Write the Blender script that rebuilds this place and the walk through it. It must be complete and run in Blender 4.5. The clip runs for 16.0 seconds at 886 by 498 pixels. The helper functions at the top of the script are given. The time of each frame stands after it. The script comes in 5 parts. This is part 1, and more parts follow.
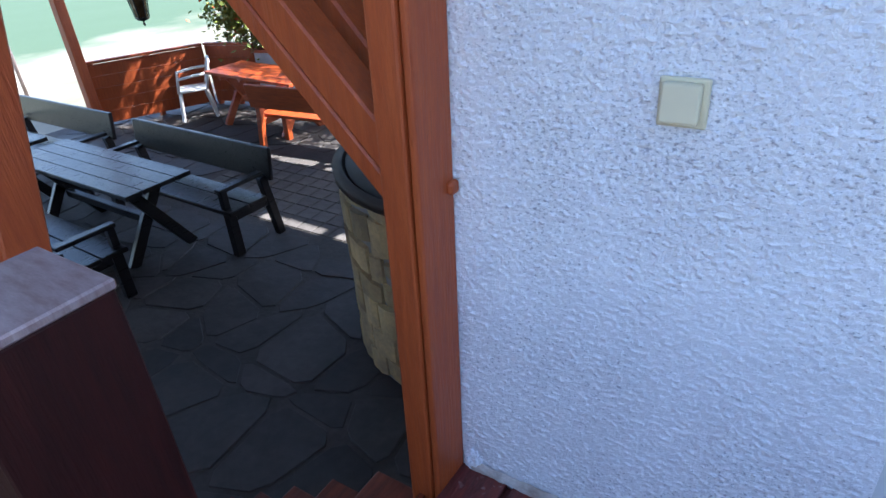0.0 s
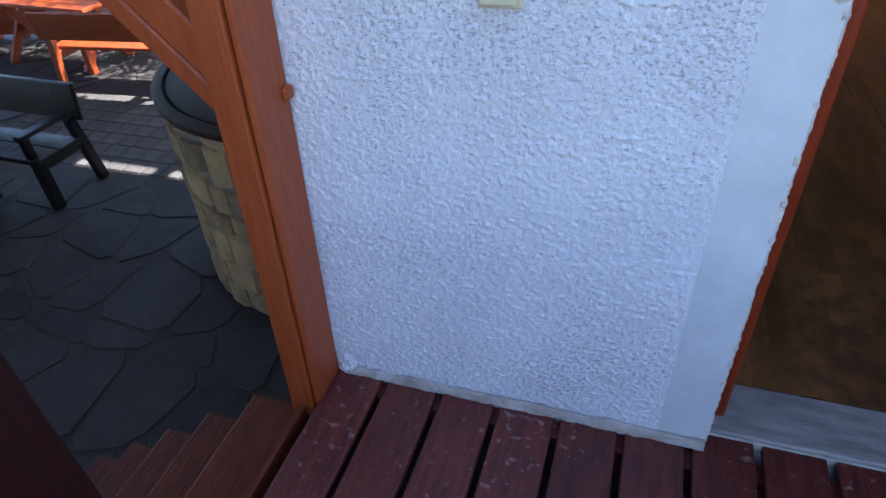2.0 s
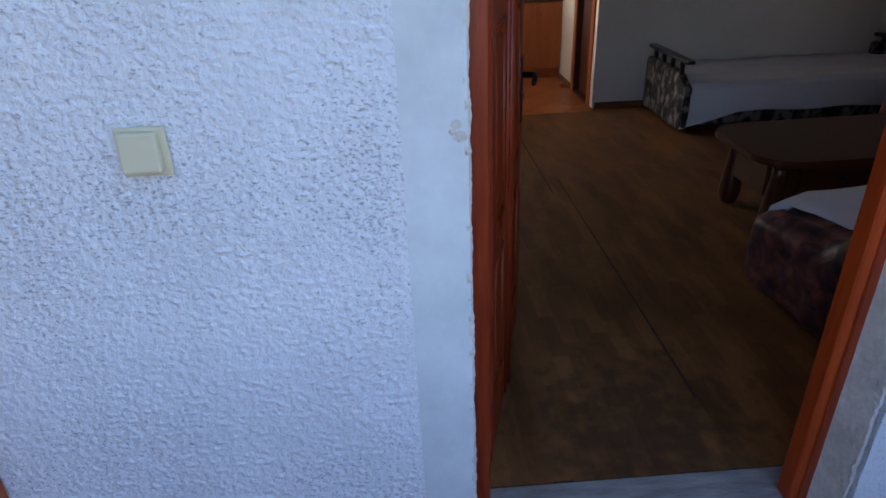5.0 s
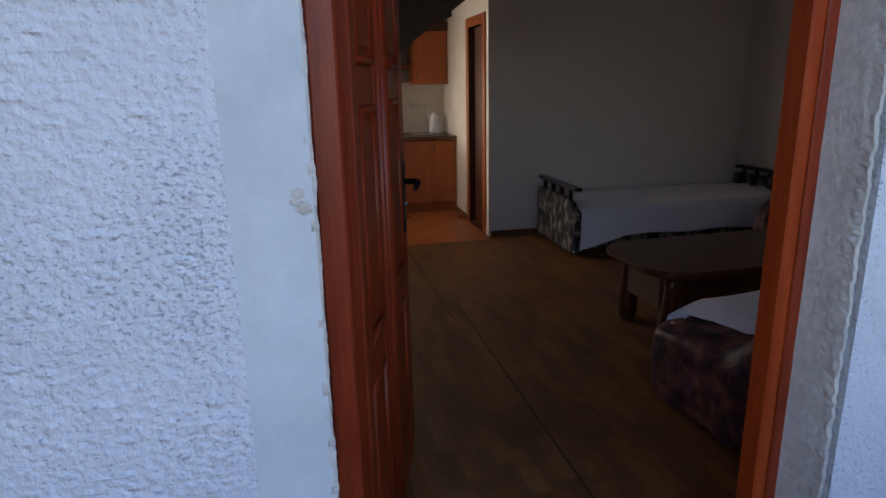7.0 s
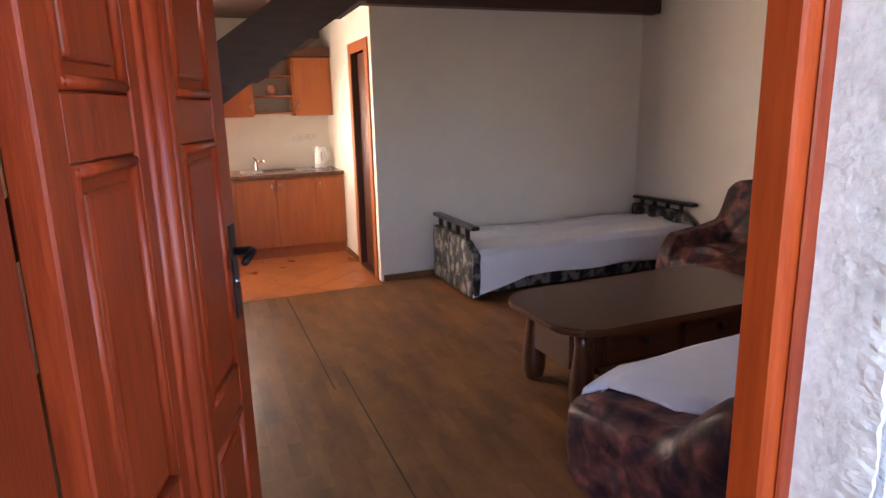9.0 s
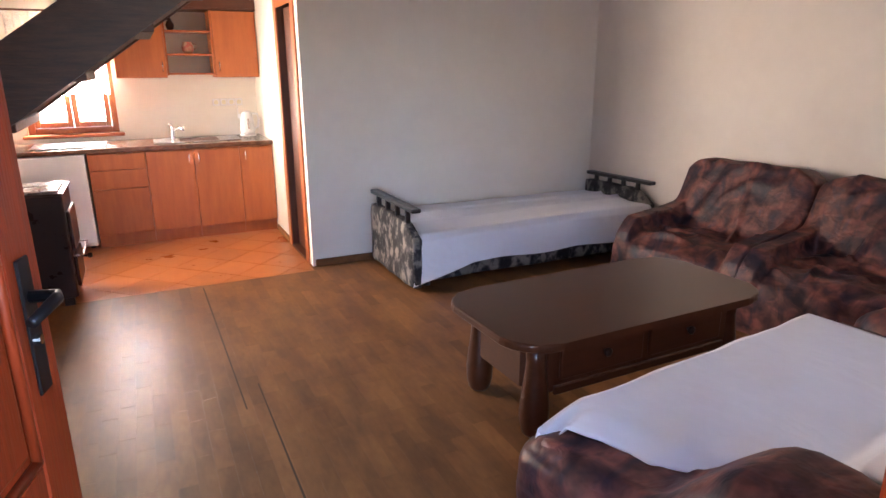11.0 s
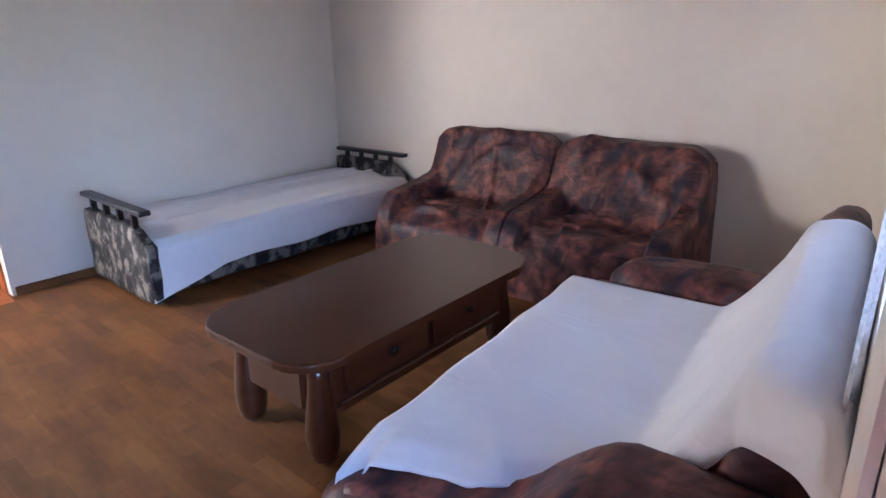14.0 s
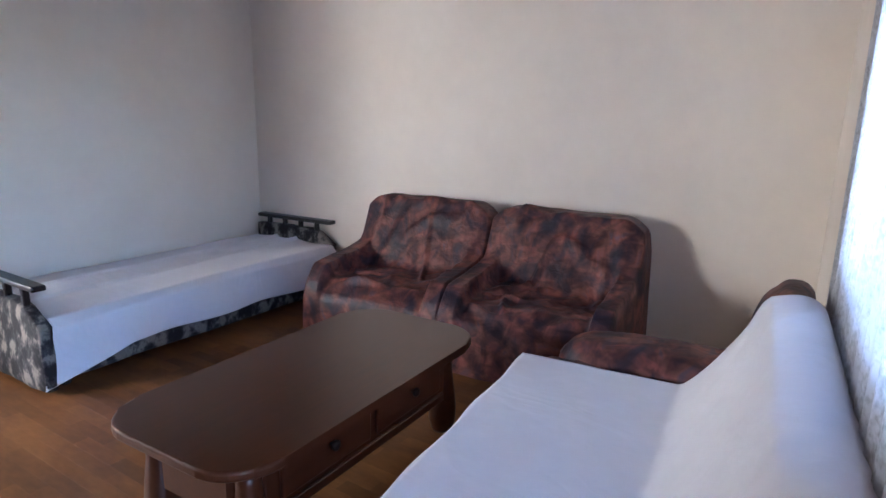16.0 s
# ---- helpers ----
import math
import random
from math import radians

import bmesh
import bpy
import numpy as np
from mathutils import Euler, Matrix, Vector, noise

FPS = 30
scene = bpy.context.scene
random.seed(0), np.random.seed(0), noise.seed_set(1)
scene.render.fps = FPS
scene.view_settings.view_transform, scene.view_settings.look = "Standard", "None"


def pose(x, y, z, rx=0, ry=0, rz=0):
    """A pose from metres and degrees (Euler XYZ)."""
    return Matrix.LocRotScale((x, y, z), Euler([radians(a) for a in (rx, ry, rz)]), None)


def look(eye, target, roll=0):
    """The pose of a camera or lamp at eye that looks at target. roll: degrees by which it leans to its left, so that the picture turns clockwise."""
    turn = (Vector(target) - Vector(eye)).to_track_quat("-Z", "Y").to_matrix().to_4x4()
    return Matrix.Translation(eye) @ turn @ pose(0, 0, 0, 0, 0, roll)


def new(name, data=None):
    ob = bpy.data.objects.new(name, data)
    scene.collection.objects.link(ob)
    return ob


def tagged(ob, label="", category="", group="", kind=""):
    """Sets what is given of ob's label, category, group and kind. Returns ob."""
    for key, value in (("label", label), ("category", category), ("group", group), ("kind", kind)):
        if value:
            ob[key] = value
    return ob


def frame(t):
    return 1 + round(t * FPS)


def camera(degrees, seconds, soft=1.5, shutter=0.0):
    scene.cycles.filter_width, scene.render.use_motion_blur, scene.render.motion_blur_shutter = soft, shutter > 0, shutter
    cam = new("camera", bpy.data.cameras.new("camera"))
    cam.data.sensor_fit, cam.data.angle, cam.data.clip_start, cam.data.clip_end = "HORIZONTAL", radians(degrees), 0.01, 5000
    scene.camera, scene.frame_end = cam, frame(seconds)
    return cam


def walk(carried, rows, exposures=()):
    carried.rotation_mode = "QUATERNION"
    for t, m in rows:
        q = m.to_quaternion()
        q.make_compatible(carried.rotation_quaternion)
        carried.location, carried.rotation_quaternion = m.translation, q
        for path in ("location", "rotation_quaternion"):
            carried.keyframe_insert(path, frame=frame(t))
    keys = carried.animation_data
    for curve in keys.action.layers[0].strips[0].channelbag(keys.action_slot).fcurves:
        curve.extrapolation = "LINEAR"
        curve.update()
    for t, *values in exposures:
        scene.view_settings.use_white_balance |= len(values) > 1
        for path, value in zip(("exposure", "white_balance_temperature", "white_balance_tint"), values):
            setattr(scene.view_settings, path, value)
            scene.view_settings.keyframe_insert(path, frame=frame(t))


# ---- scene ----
# camera and its walk
cam = camera(70.6, 16.0)
PATH = [
    (0, (0.84, -1.214, 1.644), (-0.166, 0.204, 0.656), -4.7),
    (0.5, (0.866, -1.192, 1.629), (-0.075, 0.201, 0.546), -4.3),
    (1, (0.857, -1.23, 1.617), (0.05, 0.184, 0.462), -3.3),
    (1.5, (0.84, -1.268, 1.62), (0.191, 0.193, 0.419), -3.4),
    (2, (0.867, -1.266, 1.612), (0.325, 0.222, 0.391), -3.8),
    (2.5, (0.892, -1.267, 1.605), (0.449, 0.261, 0.393), -4.2),
    (3, (0.927, -1.262, 1.598), (0.598, 0.31, 0.406), -4.5),
    (3.5, (0.972, -1.241, 1.606), (0.756, 0.362, 0.428), -4.8),
    (4, (1.016, -1.206, 1.616), (0.929, 0.439, 0.482), -4.1),
    (4.5, (1.038, -1.187, 1.637), (1.054, 0.519, 0.593), -2.7),
    (4.7, (1.052, -1.181, 1.646), (1.097, 0.55, 0.648), -2.4),
    (6.8, (1.16, -1.062, 1.447), (1.499, 0.83, 0.892), -2.0),
    (7, (1.182, -1.008, 1.453), (1.574, 0.883, 0.935), -1.2),
    (7.5, (1.243, -0.877, 1.464), (1.743, 1.005, 1.007), -0.6),
    (8, (1.293, -0.763, 1.47), (1.911, 1.089, 1.034), -0.4),
    (8.5, (1.358, -0.636, 1.459), (2.028, 1.196, 1.02), -1.0),
    (8.7, (1.393, -0.577, 1.458), (2.071, 1.255, 1.028), -1.3),
    (10.8, (1.703, -0.09, 1.487), (2.508, 1.651, 0.921), -0.1),
    (11, (1.711, -0.046, 1.487), (2.535, 1.69, 0.933), -0.3),
    (11.5, (1.741, 0.031, 1.476), (2.619, 1.738, 0.913), -0.9),
    (12, (1.786, 0.098, 1.461), (2.754, 1.746, 0.873), -0.7),
    (12.5, (1.817, 0.148, 1.458), (2.928, 1.693, 0.841), -1.3),
    (13, (1.847, 0.189, 1.457), (3.096, 1.612, 0.813), -1.3),
    (13.5, (1.857, 0.227, 1.467), (3.223, 1.532, 0.81), -1.6),
    (14, (1.881, 0.261, 1.488), (3.3, 1.514, 0.84), -0.9),
    (14.5, (1.919, 0.299, 1.503), (3.389, 1.503, 0.876), -0.1),
    (15, (1.947, 0.371, 1.502), (3.494, 1.514, 0.956), 0.4),
    (15.5, (1.957, 0.433, 1.497), (3.566, 1.512, 1.0), 0.9),
    (16, (1.949, 0.472, 1.489), (3.575, 1.543, 1.034), 1.0),
]
EXPOSURES = [(0, 2.1, 5600, 14), (2.5, 2.05, 5650, 14), (4.7, 1.95, 5700, 14), (6.8, 1.75, 5900, 15), (7.5, 1.82, 6300, 18), (8.0, 2.3, 6700, 23), (8.7, 3.5, 6600, 23),
             (10.8, 4.65, 6000, 20), (11.5, 4.7, 5900, 20), (13.0, 4.7, 5300, 17), (14.5, 4.7, 5000, 13), (16.0, 4.7, 4900, 11)]
walk(cam, [(t, look(eye, target, roll)) for t, eye, target, roll in PATH], EXPOSURES)
SKY, KITCHEN_W, SIDE_W, ROOM_W, DOOR_W = 0.14, 7.2, 4.5, 1.15, 0.05

# ---------------------------------------------------------------- world, sun, large lights
world = bpy.data.worlds.new("sky")
scene.world = world
world.use_nodes = True
wn = world.node_tree.nodes
sky = wn.new("ShaderNodeTexSky")
sky.sky_type = 'NISHITA'
sky.sun_disc = False
sky.sun_elevation = radians(50)
sky.sun_rotation = radians(55)
wn["Background"].inputs["Strength"].default_value = SKY
world.node_tree.links.new(sky.outputs[0], wn["Background"].inputs["Color"])
sun = new("sun", bpy.data.lights.new("sun", 'SUN'))
sun.data.energy, sun.data.angle, sun.data.color = 5.0, radians(0.6), (1.0, 0.95, 0.86)
sun.matrix_world = look((5.2, 3.7, 7.7), (0, 0, 0))


def window_light(name, at, toward, wide, high, watts, color):
    lamp = new(name, bpy.data.lights.new(name, 'AREA'))
    lamp.data.shape, lamp.data.size, lamp.data.size_y = 'RECTANGLE', wide, high
    lamp.data.energy, lamp.data.color = watts, color
    lamp.matrix_world = look(at, toward)
    return lamp


window_light("kitchen_window_light", (1.17, 6.76, 1.45), (5.0, 2.0, 1.75), 0.62, 0.8, KITCHEN_W, (1.0, 0.85, 0.66)).data.spread = radians(120)
window_light("side_window_light", (0.33, 5.25, 1.42), (5.4, 2.6, 1.5), 0.9, 0.9, SIDE_W, (1.0, 0.81, 0.60)).data.spread = radians(130)
window_light("room_window_light", (3.75, 0.12, 1.52), (3.75, 4.0, 1.3), 1.3, 1.0, ROOM_W, (0.80, 0.88, 1.0))
# added fill lamp, on top of the sky that already enters this doorway
window_light("doorway_fill", (1.71, 0.172, 1.06), (4.3, 3.75, 1.3), 0.86, 1.9, DOOR_W, (0.78, 0.88, 1.0)).data.spread = radians(75)


# ---------------------------------------------------------------- materials
def mat(name, base, second=None, rough=0.6, scale=8.0, stretch=(1, 1, 1), bump=0.0, bump_scale=60.0, metal=0.0,
        fine=0.15, vary=0.0, contrast=0.5, gloss_var=0.1, coat=0.0, sheen=0.0, third=None, placed=False, spec=0.5, creases=0.0, crease_scale=9.0):
    """A surface: two tones by noise at one scale, a finer grain at another, relief, and gloss that varies."""
    m = bpy.data.materials.new(name)
    m.use_nodes = True
    nt, b = m.node_tree, m.node_tree.nodes["Principled BSDF"]
    def node(kind, **k):
        n = nt.nodes.new(kind)
        for key, v in k.items():
            n.inputs[key].default_value = v
        return n
    tc = nt.nodes.new("ShaderNodeTexCoord")
    mp = nt.nodes.new("ShaderNodeMapping")
    mp.inputs["Scale"].default_value = stretch
    geo = nt.nodes.new("ShaderNodeNewGeometry")
    nt.links.new(geo.outputs["Position"] if placed else tc.outputs["Object"], mp.inputs["Vector"])
    n1 = node("ShaderNodeTexNoise", Scale=scale, Detail=6.0, Roughness=0.6)
    nt.links.new(mp.outputs[0], n1.inputs["Vector"])
    ramp = nt.nodes.new("ShaderNodeValToRGB")
    ramp.color_ramp.elements[0].position = 0.5 - 0.5 * (1 - contrast) * 0.6
    ramp.color_ramp.elements[1].position = 0.5 + 0.5 * (1 - contrast) * 0.6
    second = second or tuple(c * 0.75 for c in base)
    ramp.color_ramp.elements[0].color = (*second, 1)
    ramp.color_ramp.elements[1].color = (*base, 1)
    if third:
        e = ramp.color_ramp.elements.new(0.5)
        e.color = (*third, 1)
    nt.links.new(n1.outputs["Fac"], ramp.inputs["Fac"])
    n2 = node("ShaderNodeTexNoise", Scale=scale * 9, Detail=4.0)
    nt.links.new(mp.outputs[0], n2.inputs["Vector"])
    mr = nt.nodes.new("ShaderNodeMapRange")
    mr.inputs["To Min"].default_value, mr.inputs["To Max"].default_value = 1 - fine, 1 + fine
    nt.links.new(n2.outputs["Fac"], mr.inputs["Value"])
    mul = nt.nodes.new("ShaderNodeVectorMath")
    mul.operation = 'SCALE'
    nt.links.new(ramp.outputs[0], mul.inputs[0])
    nt.links.new(mr.outputs[0], mul.inputs["Scale"])
    out = mul.outputs[0]
    if vary:
        oi = nt.nodes.new("ShaderNodeObjectInfo")
        vr = nt.nodes.new("ShaderNodeMapRange")
        vr.inputs["To Min"].default_value, vr.inputs["To Max"].default_value = 1 - vary, 1 + vary
        nt.links.new(oi.outputs["Random"], vr.inputs["Value"])
        m2 = nt.nodes.new("ShaderNodeVectorMath")
        m2.operation = 'SCALE'
        nt.links.new(out, m2.inputs[0])
        nt.links.new(vr.outputs[0], m2.inputs["Scale"])
        out = m2.outputs[0]
    nt.links.new(out, b.inputs["Base Color"])
    rr = nt.nodes.new("ShaderNodeMapRange")
    rr.inputs["To Min"].default_value, rr.inputs["To Max"].default_value = max(0.03, rough - gloss_var), min(1, rough + gloss_var)
    nt.links.new(n1.outputs["Fac"], rr.inputs["Value"])
    nt.links.new(rr.outputs[0], b.inputs["Roughness"])
    b.inputs["Metallic"].default_value = metal
    b.inputs["Coat Weight"].default_value = coat
    b.inputs["Sheen Weight"].default_value = sheen
    b.inputs["Specular IOR Level"].default_value = spec
    under = None
    if creases:
        w1 = node("ShaderNodeTexNoise", Scale=crease_scale, Detail=3.0, Distortion=1.2)
        nt.links.new(mp.outputs[0], w1.inputs["Vector"])
        ridge = nt.nodes.new("ShaderNodeMath")
        ridge.operation = 'PINGPONG'
        ridge.inputs[1].default_value = 0.12
        nt.links.new(w1.outputs["Fac"], ridge.inputs[0])
        cb = nt.nodes.new("ShaderNodeBump")
        cb.inputs["Strength"].default_value, cb.inputs["Distance"].default_value = creases, 0.06
        nt.links.new(ridge.outputs[0], cb.inputs["Height"])
        nt.links.new(cb.outputs[0], b.inputs["Normal"])
        under = cb
    if bump:
        n3 = node("ShaderNodeTexNoise", Scale=bump_scale, Detail=5.0)
        nt.links.new(mp.outputs[0], n3.inputs["Vector"])
        bp = nt.nodes.new("ShaderNodeBump")
        bp.inputs["Strength"].default_value, bp.inputs["Distance"].default_value = min(1, bump), 0.01
        nt.links.new(n3.outputs["Fac"], bp.inputs["Height"])
        if under:
            nt.links.new(under.outputs[0], bp.inputs["Normal"])
        nt.links.new(bp.outputs[0], b.inputs["Normal"])
    return m


def glass_mat(name):
    m = bpy.data.materials.new(name)
    m.use_nodes = True
    b = m.node_tree.nodes["Principled BSDF"]
    b.inputs["Transmission Weight"].default_value = 1.0
    b.inputs["Roughness"].default_value = 0.02
    b.inputs["IOR"].default_value = 1.45
    return m


def lace_mat(name, tone, holes, scale=60):
    """Thin woven cloth: translucent thread with small gaps between."""
    m = bpy.data.materials.new(name)
    m.use_nodes = True
    nt = m.node_tree
    b = nt.nodes["Principled BSDF"]
    b.inputs["Base Color"].default_value = (*tone, 1)
    b.inputs["Roughness"].default_value = 0.9
    tr = nt.nodes.new("ShaderNodeBsdfTranslucent")
    tr.inputs["Color"].default_value = (*tone, 1)
    mix = nt.nodes.new("ShaderNodeMixShader")
    mix.inputs["Fac"].default_value = 0.55
    clear = nt.nodes.new("ShaderNodeBsdfTransparent")
    mix2 = nt.nodes.new("ShaderNodeMixShader")
    tc = nt.nodes.new("ShaderNodeTexCoord")
    n = nt.nodes.new("ShaderNodeTexNoise")
    n.inputs["Scale"].default_value = scale
    n.inputs["Detail"].default_value = 3
    vor = nt.nodes.new("ShaderNodeTexVoronoi")
    vor.inputs["Scale"].default_value = 7
    add = nt.nodes.new("ShaderNodeMath")
    add.operation = 'MULTIPLY_ADD'
    add.inputs[1].default_value = 0.35
    mr = nt.nodes.new("ShaderNodeMapRange")
    mr.inputs["From Min"].default_value, mr.inputs["From Max"].default_value = 0.45, 0.75
    mr.inputs["To Min"].default_value, mr.inputs["To Max"].default_value = 1.0 - holes, 1.0
    nt.links.new(tc.outputs["Object"], n.inputs["Vector"])
    nt.links.new(tc.outputs["Object"], vor.inputs["Vector"])
    nt.links.new(vor.outputs["Distance"], add.inputs[0])
    nt.links.new(n.outputs["Fac"], add.inputs[2])
    nt.links.new(add.outputs[0], mr.inputs["Value"])
    nt.links.new(b.outputs[0], mix.inputs[1])
    nt.links.new(tr.outputs[0], mix.inputs[2])
    nt.links.new(mr.outputs[0], mix2.inputs["Fac"])
    nt.links.new(clear.outputs[0], mix2.inputs[1])
    nt.links.new(mix.outputs[0], mix2.inputs[2])
    nt.links.new(mix2.outputs[0], nt.nodes["Material Output"].inputs["Surface"])
    return m



def tinted(m, make):
    """Puts a mix of the base colour with another tone before the surface; make() gives the tone and its factor."""
    nt = m.node_tree
    b = nt.nodes["Principled BSDF"]
    src = b.inputs["Base Color"].links[0].from_socket
    mx = nt.nodes.new("ShaderNodeMix")
    mx.data_type = 'RGBA'
    tone, factor = make(nt)
    nt.links.new(src, mx.inputs["A"])
    mx.inputs["B"].default_value = (*tone, 1)
    nt.links.new(factor, mx.inputs["Factor"])
    nt.links.new(mx.outputs["Result"], b.inputs["Base Color"])


def by_island(m, amount):
    """Each loose block of a joined field gets a tone of its own."""
    nt = m.node_tree
    b = nt.nodes["Principled BSDF"]
    src = b.inputs["Base Color"].links[0].from_socket
    geo = nt.nodes.new("ShaderNodeNewGeometry")
    mr = nt.nodes.new("ShaderNodeMapRange")
    mr.inputs["To Min"].default_value, mr.inputs["To Max"].default_value = 1 - amount, 1 + amount
    sc = nt.nodes.new("ShaderNodeVectorMath")
    sc.operation = 'SCALE'
    nt.links.new(geo.outputs["Random Per Island"], mr.inputs["Value"])
    nt.links.new(src, sc.inputs[0])
    nt.links.new(mr.outputs[0], sc.inputs["Scale"])
    nt.links.new(sc.outputs[0], b.inputs["Base Color"])


def spread_noise(nt, scale, detail=5.0):
    geo = nt.nodes.new("ShaderNodeNewGeometry")
    n = nt.nodes.new("ShaderNodeTexNoise")
    n.inputs["Scale"].default_value, n.inputs["Detail"].default_value = scale, detail
    nt.links.new(geo.outputs["Position"], n.inputs["Vector"])
    return geo, n


def stained(m, at, radius, tone):
    """A trodden black stain with a ragged outline round one place."""
    def make(nt):
        geo, n = spread_noise(nt, 13.0, 8.0)
        d = nt.nodes.new("ShaderNodeVectorMath")
        d.operation = 'DISTANCE'
        d.inputs[1].default_value = (*at, 0)
        nt.links.new(geo.outputs["Position"], d.inputs[0])
        ad = nt.nodes.new("ShaderNodeMath")
        ad.operation = 'MULTIPLY_ADD'
        ad.inputs[1].default_value = -1.6
        nt.links.new(n.outputs["Fac"], ad.inputs[0])
        nt.links.new(d.outputs["Value"], ad.inputs[2])
        mr = nt.nodes.new("ShaderNodeMapRange")
        mr.inputs["From Min"].default_value, mr.inputs["From Max"].default_value = radius - 0.95, radius - 0.65
        mr.inputs["To Min"].default_value, mr.inputs["To Max"].default_value = 0.5, 0.0
        nt.links.new(ad.outputs[0], mr.inputs["Value"])
        return tone, mr.outputs[0]
    tinted(m, make)


def grassed(m, tone, x, width):
    """Grass that takes over from the dust beyond a ragged line."""
    def make(nt):
        geo, n = spread_noise(nt, 0.5)
        sp = nt.nodes.new("ShaderNodeSeparateXYZ")
        nt.links.new(geo.outputs["Position"], sp.inputs[0])
        ad = nt.nodes.new("ShaderNodeMath")
        ad.operation = 'MULTIPLY_ADD'
        ad.inputs[1].default_value = 6.0
        nt.links.new(n.outputs["Fac"], ad.inputs[0])
        nt.links.new(sp.outputs["X"], ad.inputs[2])
        mr = nt.nodes.new("ShaderNodeMapRange")
        mr.inputs["From Min"].default_value, mr.inputs["From Max"].default_value = x + 3.0 - width, x + 3.0
        mr.inputs["To Min"].default_value, mr.inputs["To Max"].default_value = 1.0, 0.0
        nt.links.new(ad.outputs[0], mr.inputs["Value"])
        return tone, mr.outputs[0]
    tinted(m, make)


def slipcover_mat(name):
    """Printed stretch cloth: brushed patches of rust, plum and blue-black, lightly glossy, finely creased."""
    m = bpy.data.materials.new(name)
    m.use_nodes = True
    nt = m.node_tree
    b = nt.nodes["Principled BSDF"]
    tc = nt.nodes.new("ShaderNodeTexCoord")

    def smear(scale, distortion, stretch, detail=4.0):
        mp = nt.nodes.new("ShaderNodeMapping")
        mp.inputs["Scale"].default_value = stretch
        mp.inputs["Rotation"].default_value = (0.5, 0.4, 0.7)
        n = nt.nodes.new("ShaderNodeTexNoise")
        n.inputs["Scale"].default_value, n.inputs["Detail"].default_value, n.inputs["Distortion"].default_value = scale, detail, distortion
        nt.links.new(tc.outputs["Object"], mp.inputs["Vector"])
        nt.links.new(mp.outputs[0], n.inputs["Vector"])
        return n

    def ramp(source, stops):
        r = nt.nodes.new("ShaderNodeValToRGB")
        while len(r.color_ramp.elements) < len(stops):
            r.color_ramp.elements.new(0.5)
        for e, (p, c) in zip(r.color_ramp.elements, stops):
            e.position, e.color = p, (*c, 1)
        nt.links.new(source, r.inputs["Fac"])
        return r
    patches = ramp(smear(6.5, 0.6, (1, 1.6, 1), 3.0).outputs["Fac"], ((0.30, (0.020, 0.018, 0.034)), (0.42, (0.060, 0.028, 0.036)), (0.52, (0.120, 0.044, 0.040)), (0.62, (0.190, 0.076, 0.058)), (0.72, (0.110, 0.070, 0.088))))
    strokes = ramp(smear(15.0, 0.7, (1, 0.6, 1), 2.0).outputs["Fac"], ((0.32, (0.42, 0.42, 0.50)), (0.50, (0.9, 0.9, 0.9)), (0.68, (1.5, 1.35, 1.28))))
    mx = nt.nodes.new("ShaderNodeVectorMath")
    mx.operation = 'MULTIPLY'
    nt.links.new(patches.outputs[0], mx.inputs[0])
    nt.links.new(strokes.outputs[0], mx.inputs[1])
    nt.links.new(mx.outputs[0], b.inputs["Base Color"])
    b.inputs["Roughness"].default_value = 0.46
    b.inputs["Specular IOR Level"].default_value = 0.36
    crease = smear(9.0, 0.6, (1, 1, 1), 3.0)
    fold = nt.nodes.new("ShaderNodeMath")
    fold.operation = 'PINGPONG'
    fold.inputs[1].default_value = 0.10
    nt.links.new(crease.outputs["Fac"], fold.inputs[0])
    bp = nt.nodes.new("ShaderNodeBump")
    bp.inputs["Strength"].default_value, bp.inputs["Distance"].default_value = 0.20, 0.05
    nt.links.new(fold.outputs[0], bp.inputs["Height"])
    nt.links.new(bp.outputs[0], b.inputs["Normal"])
    return m


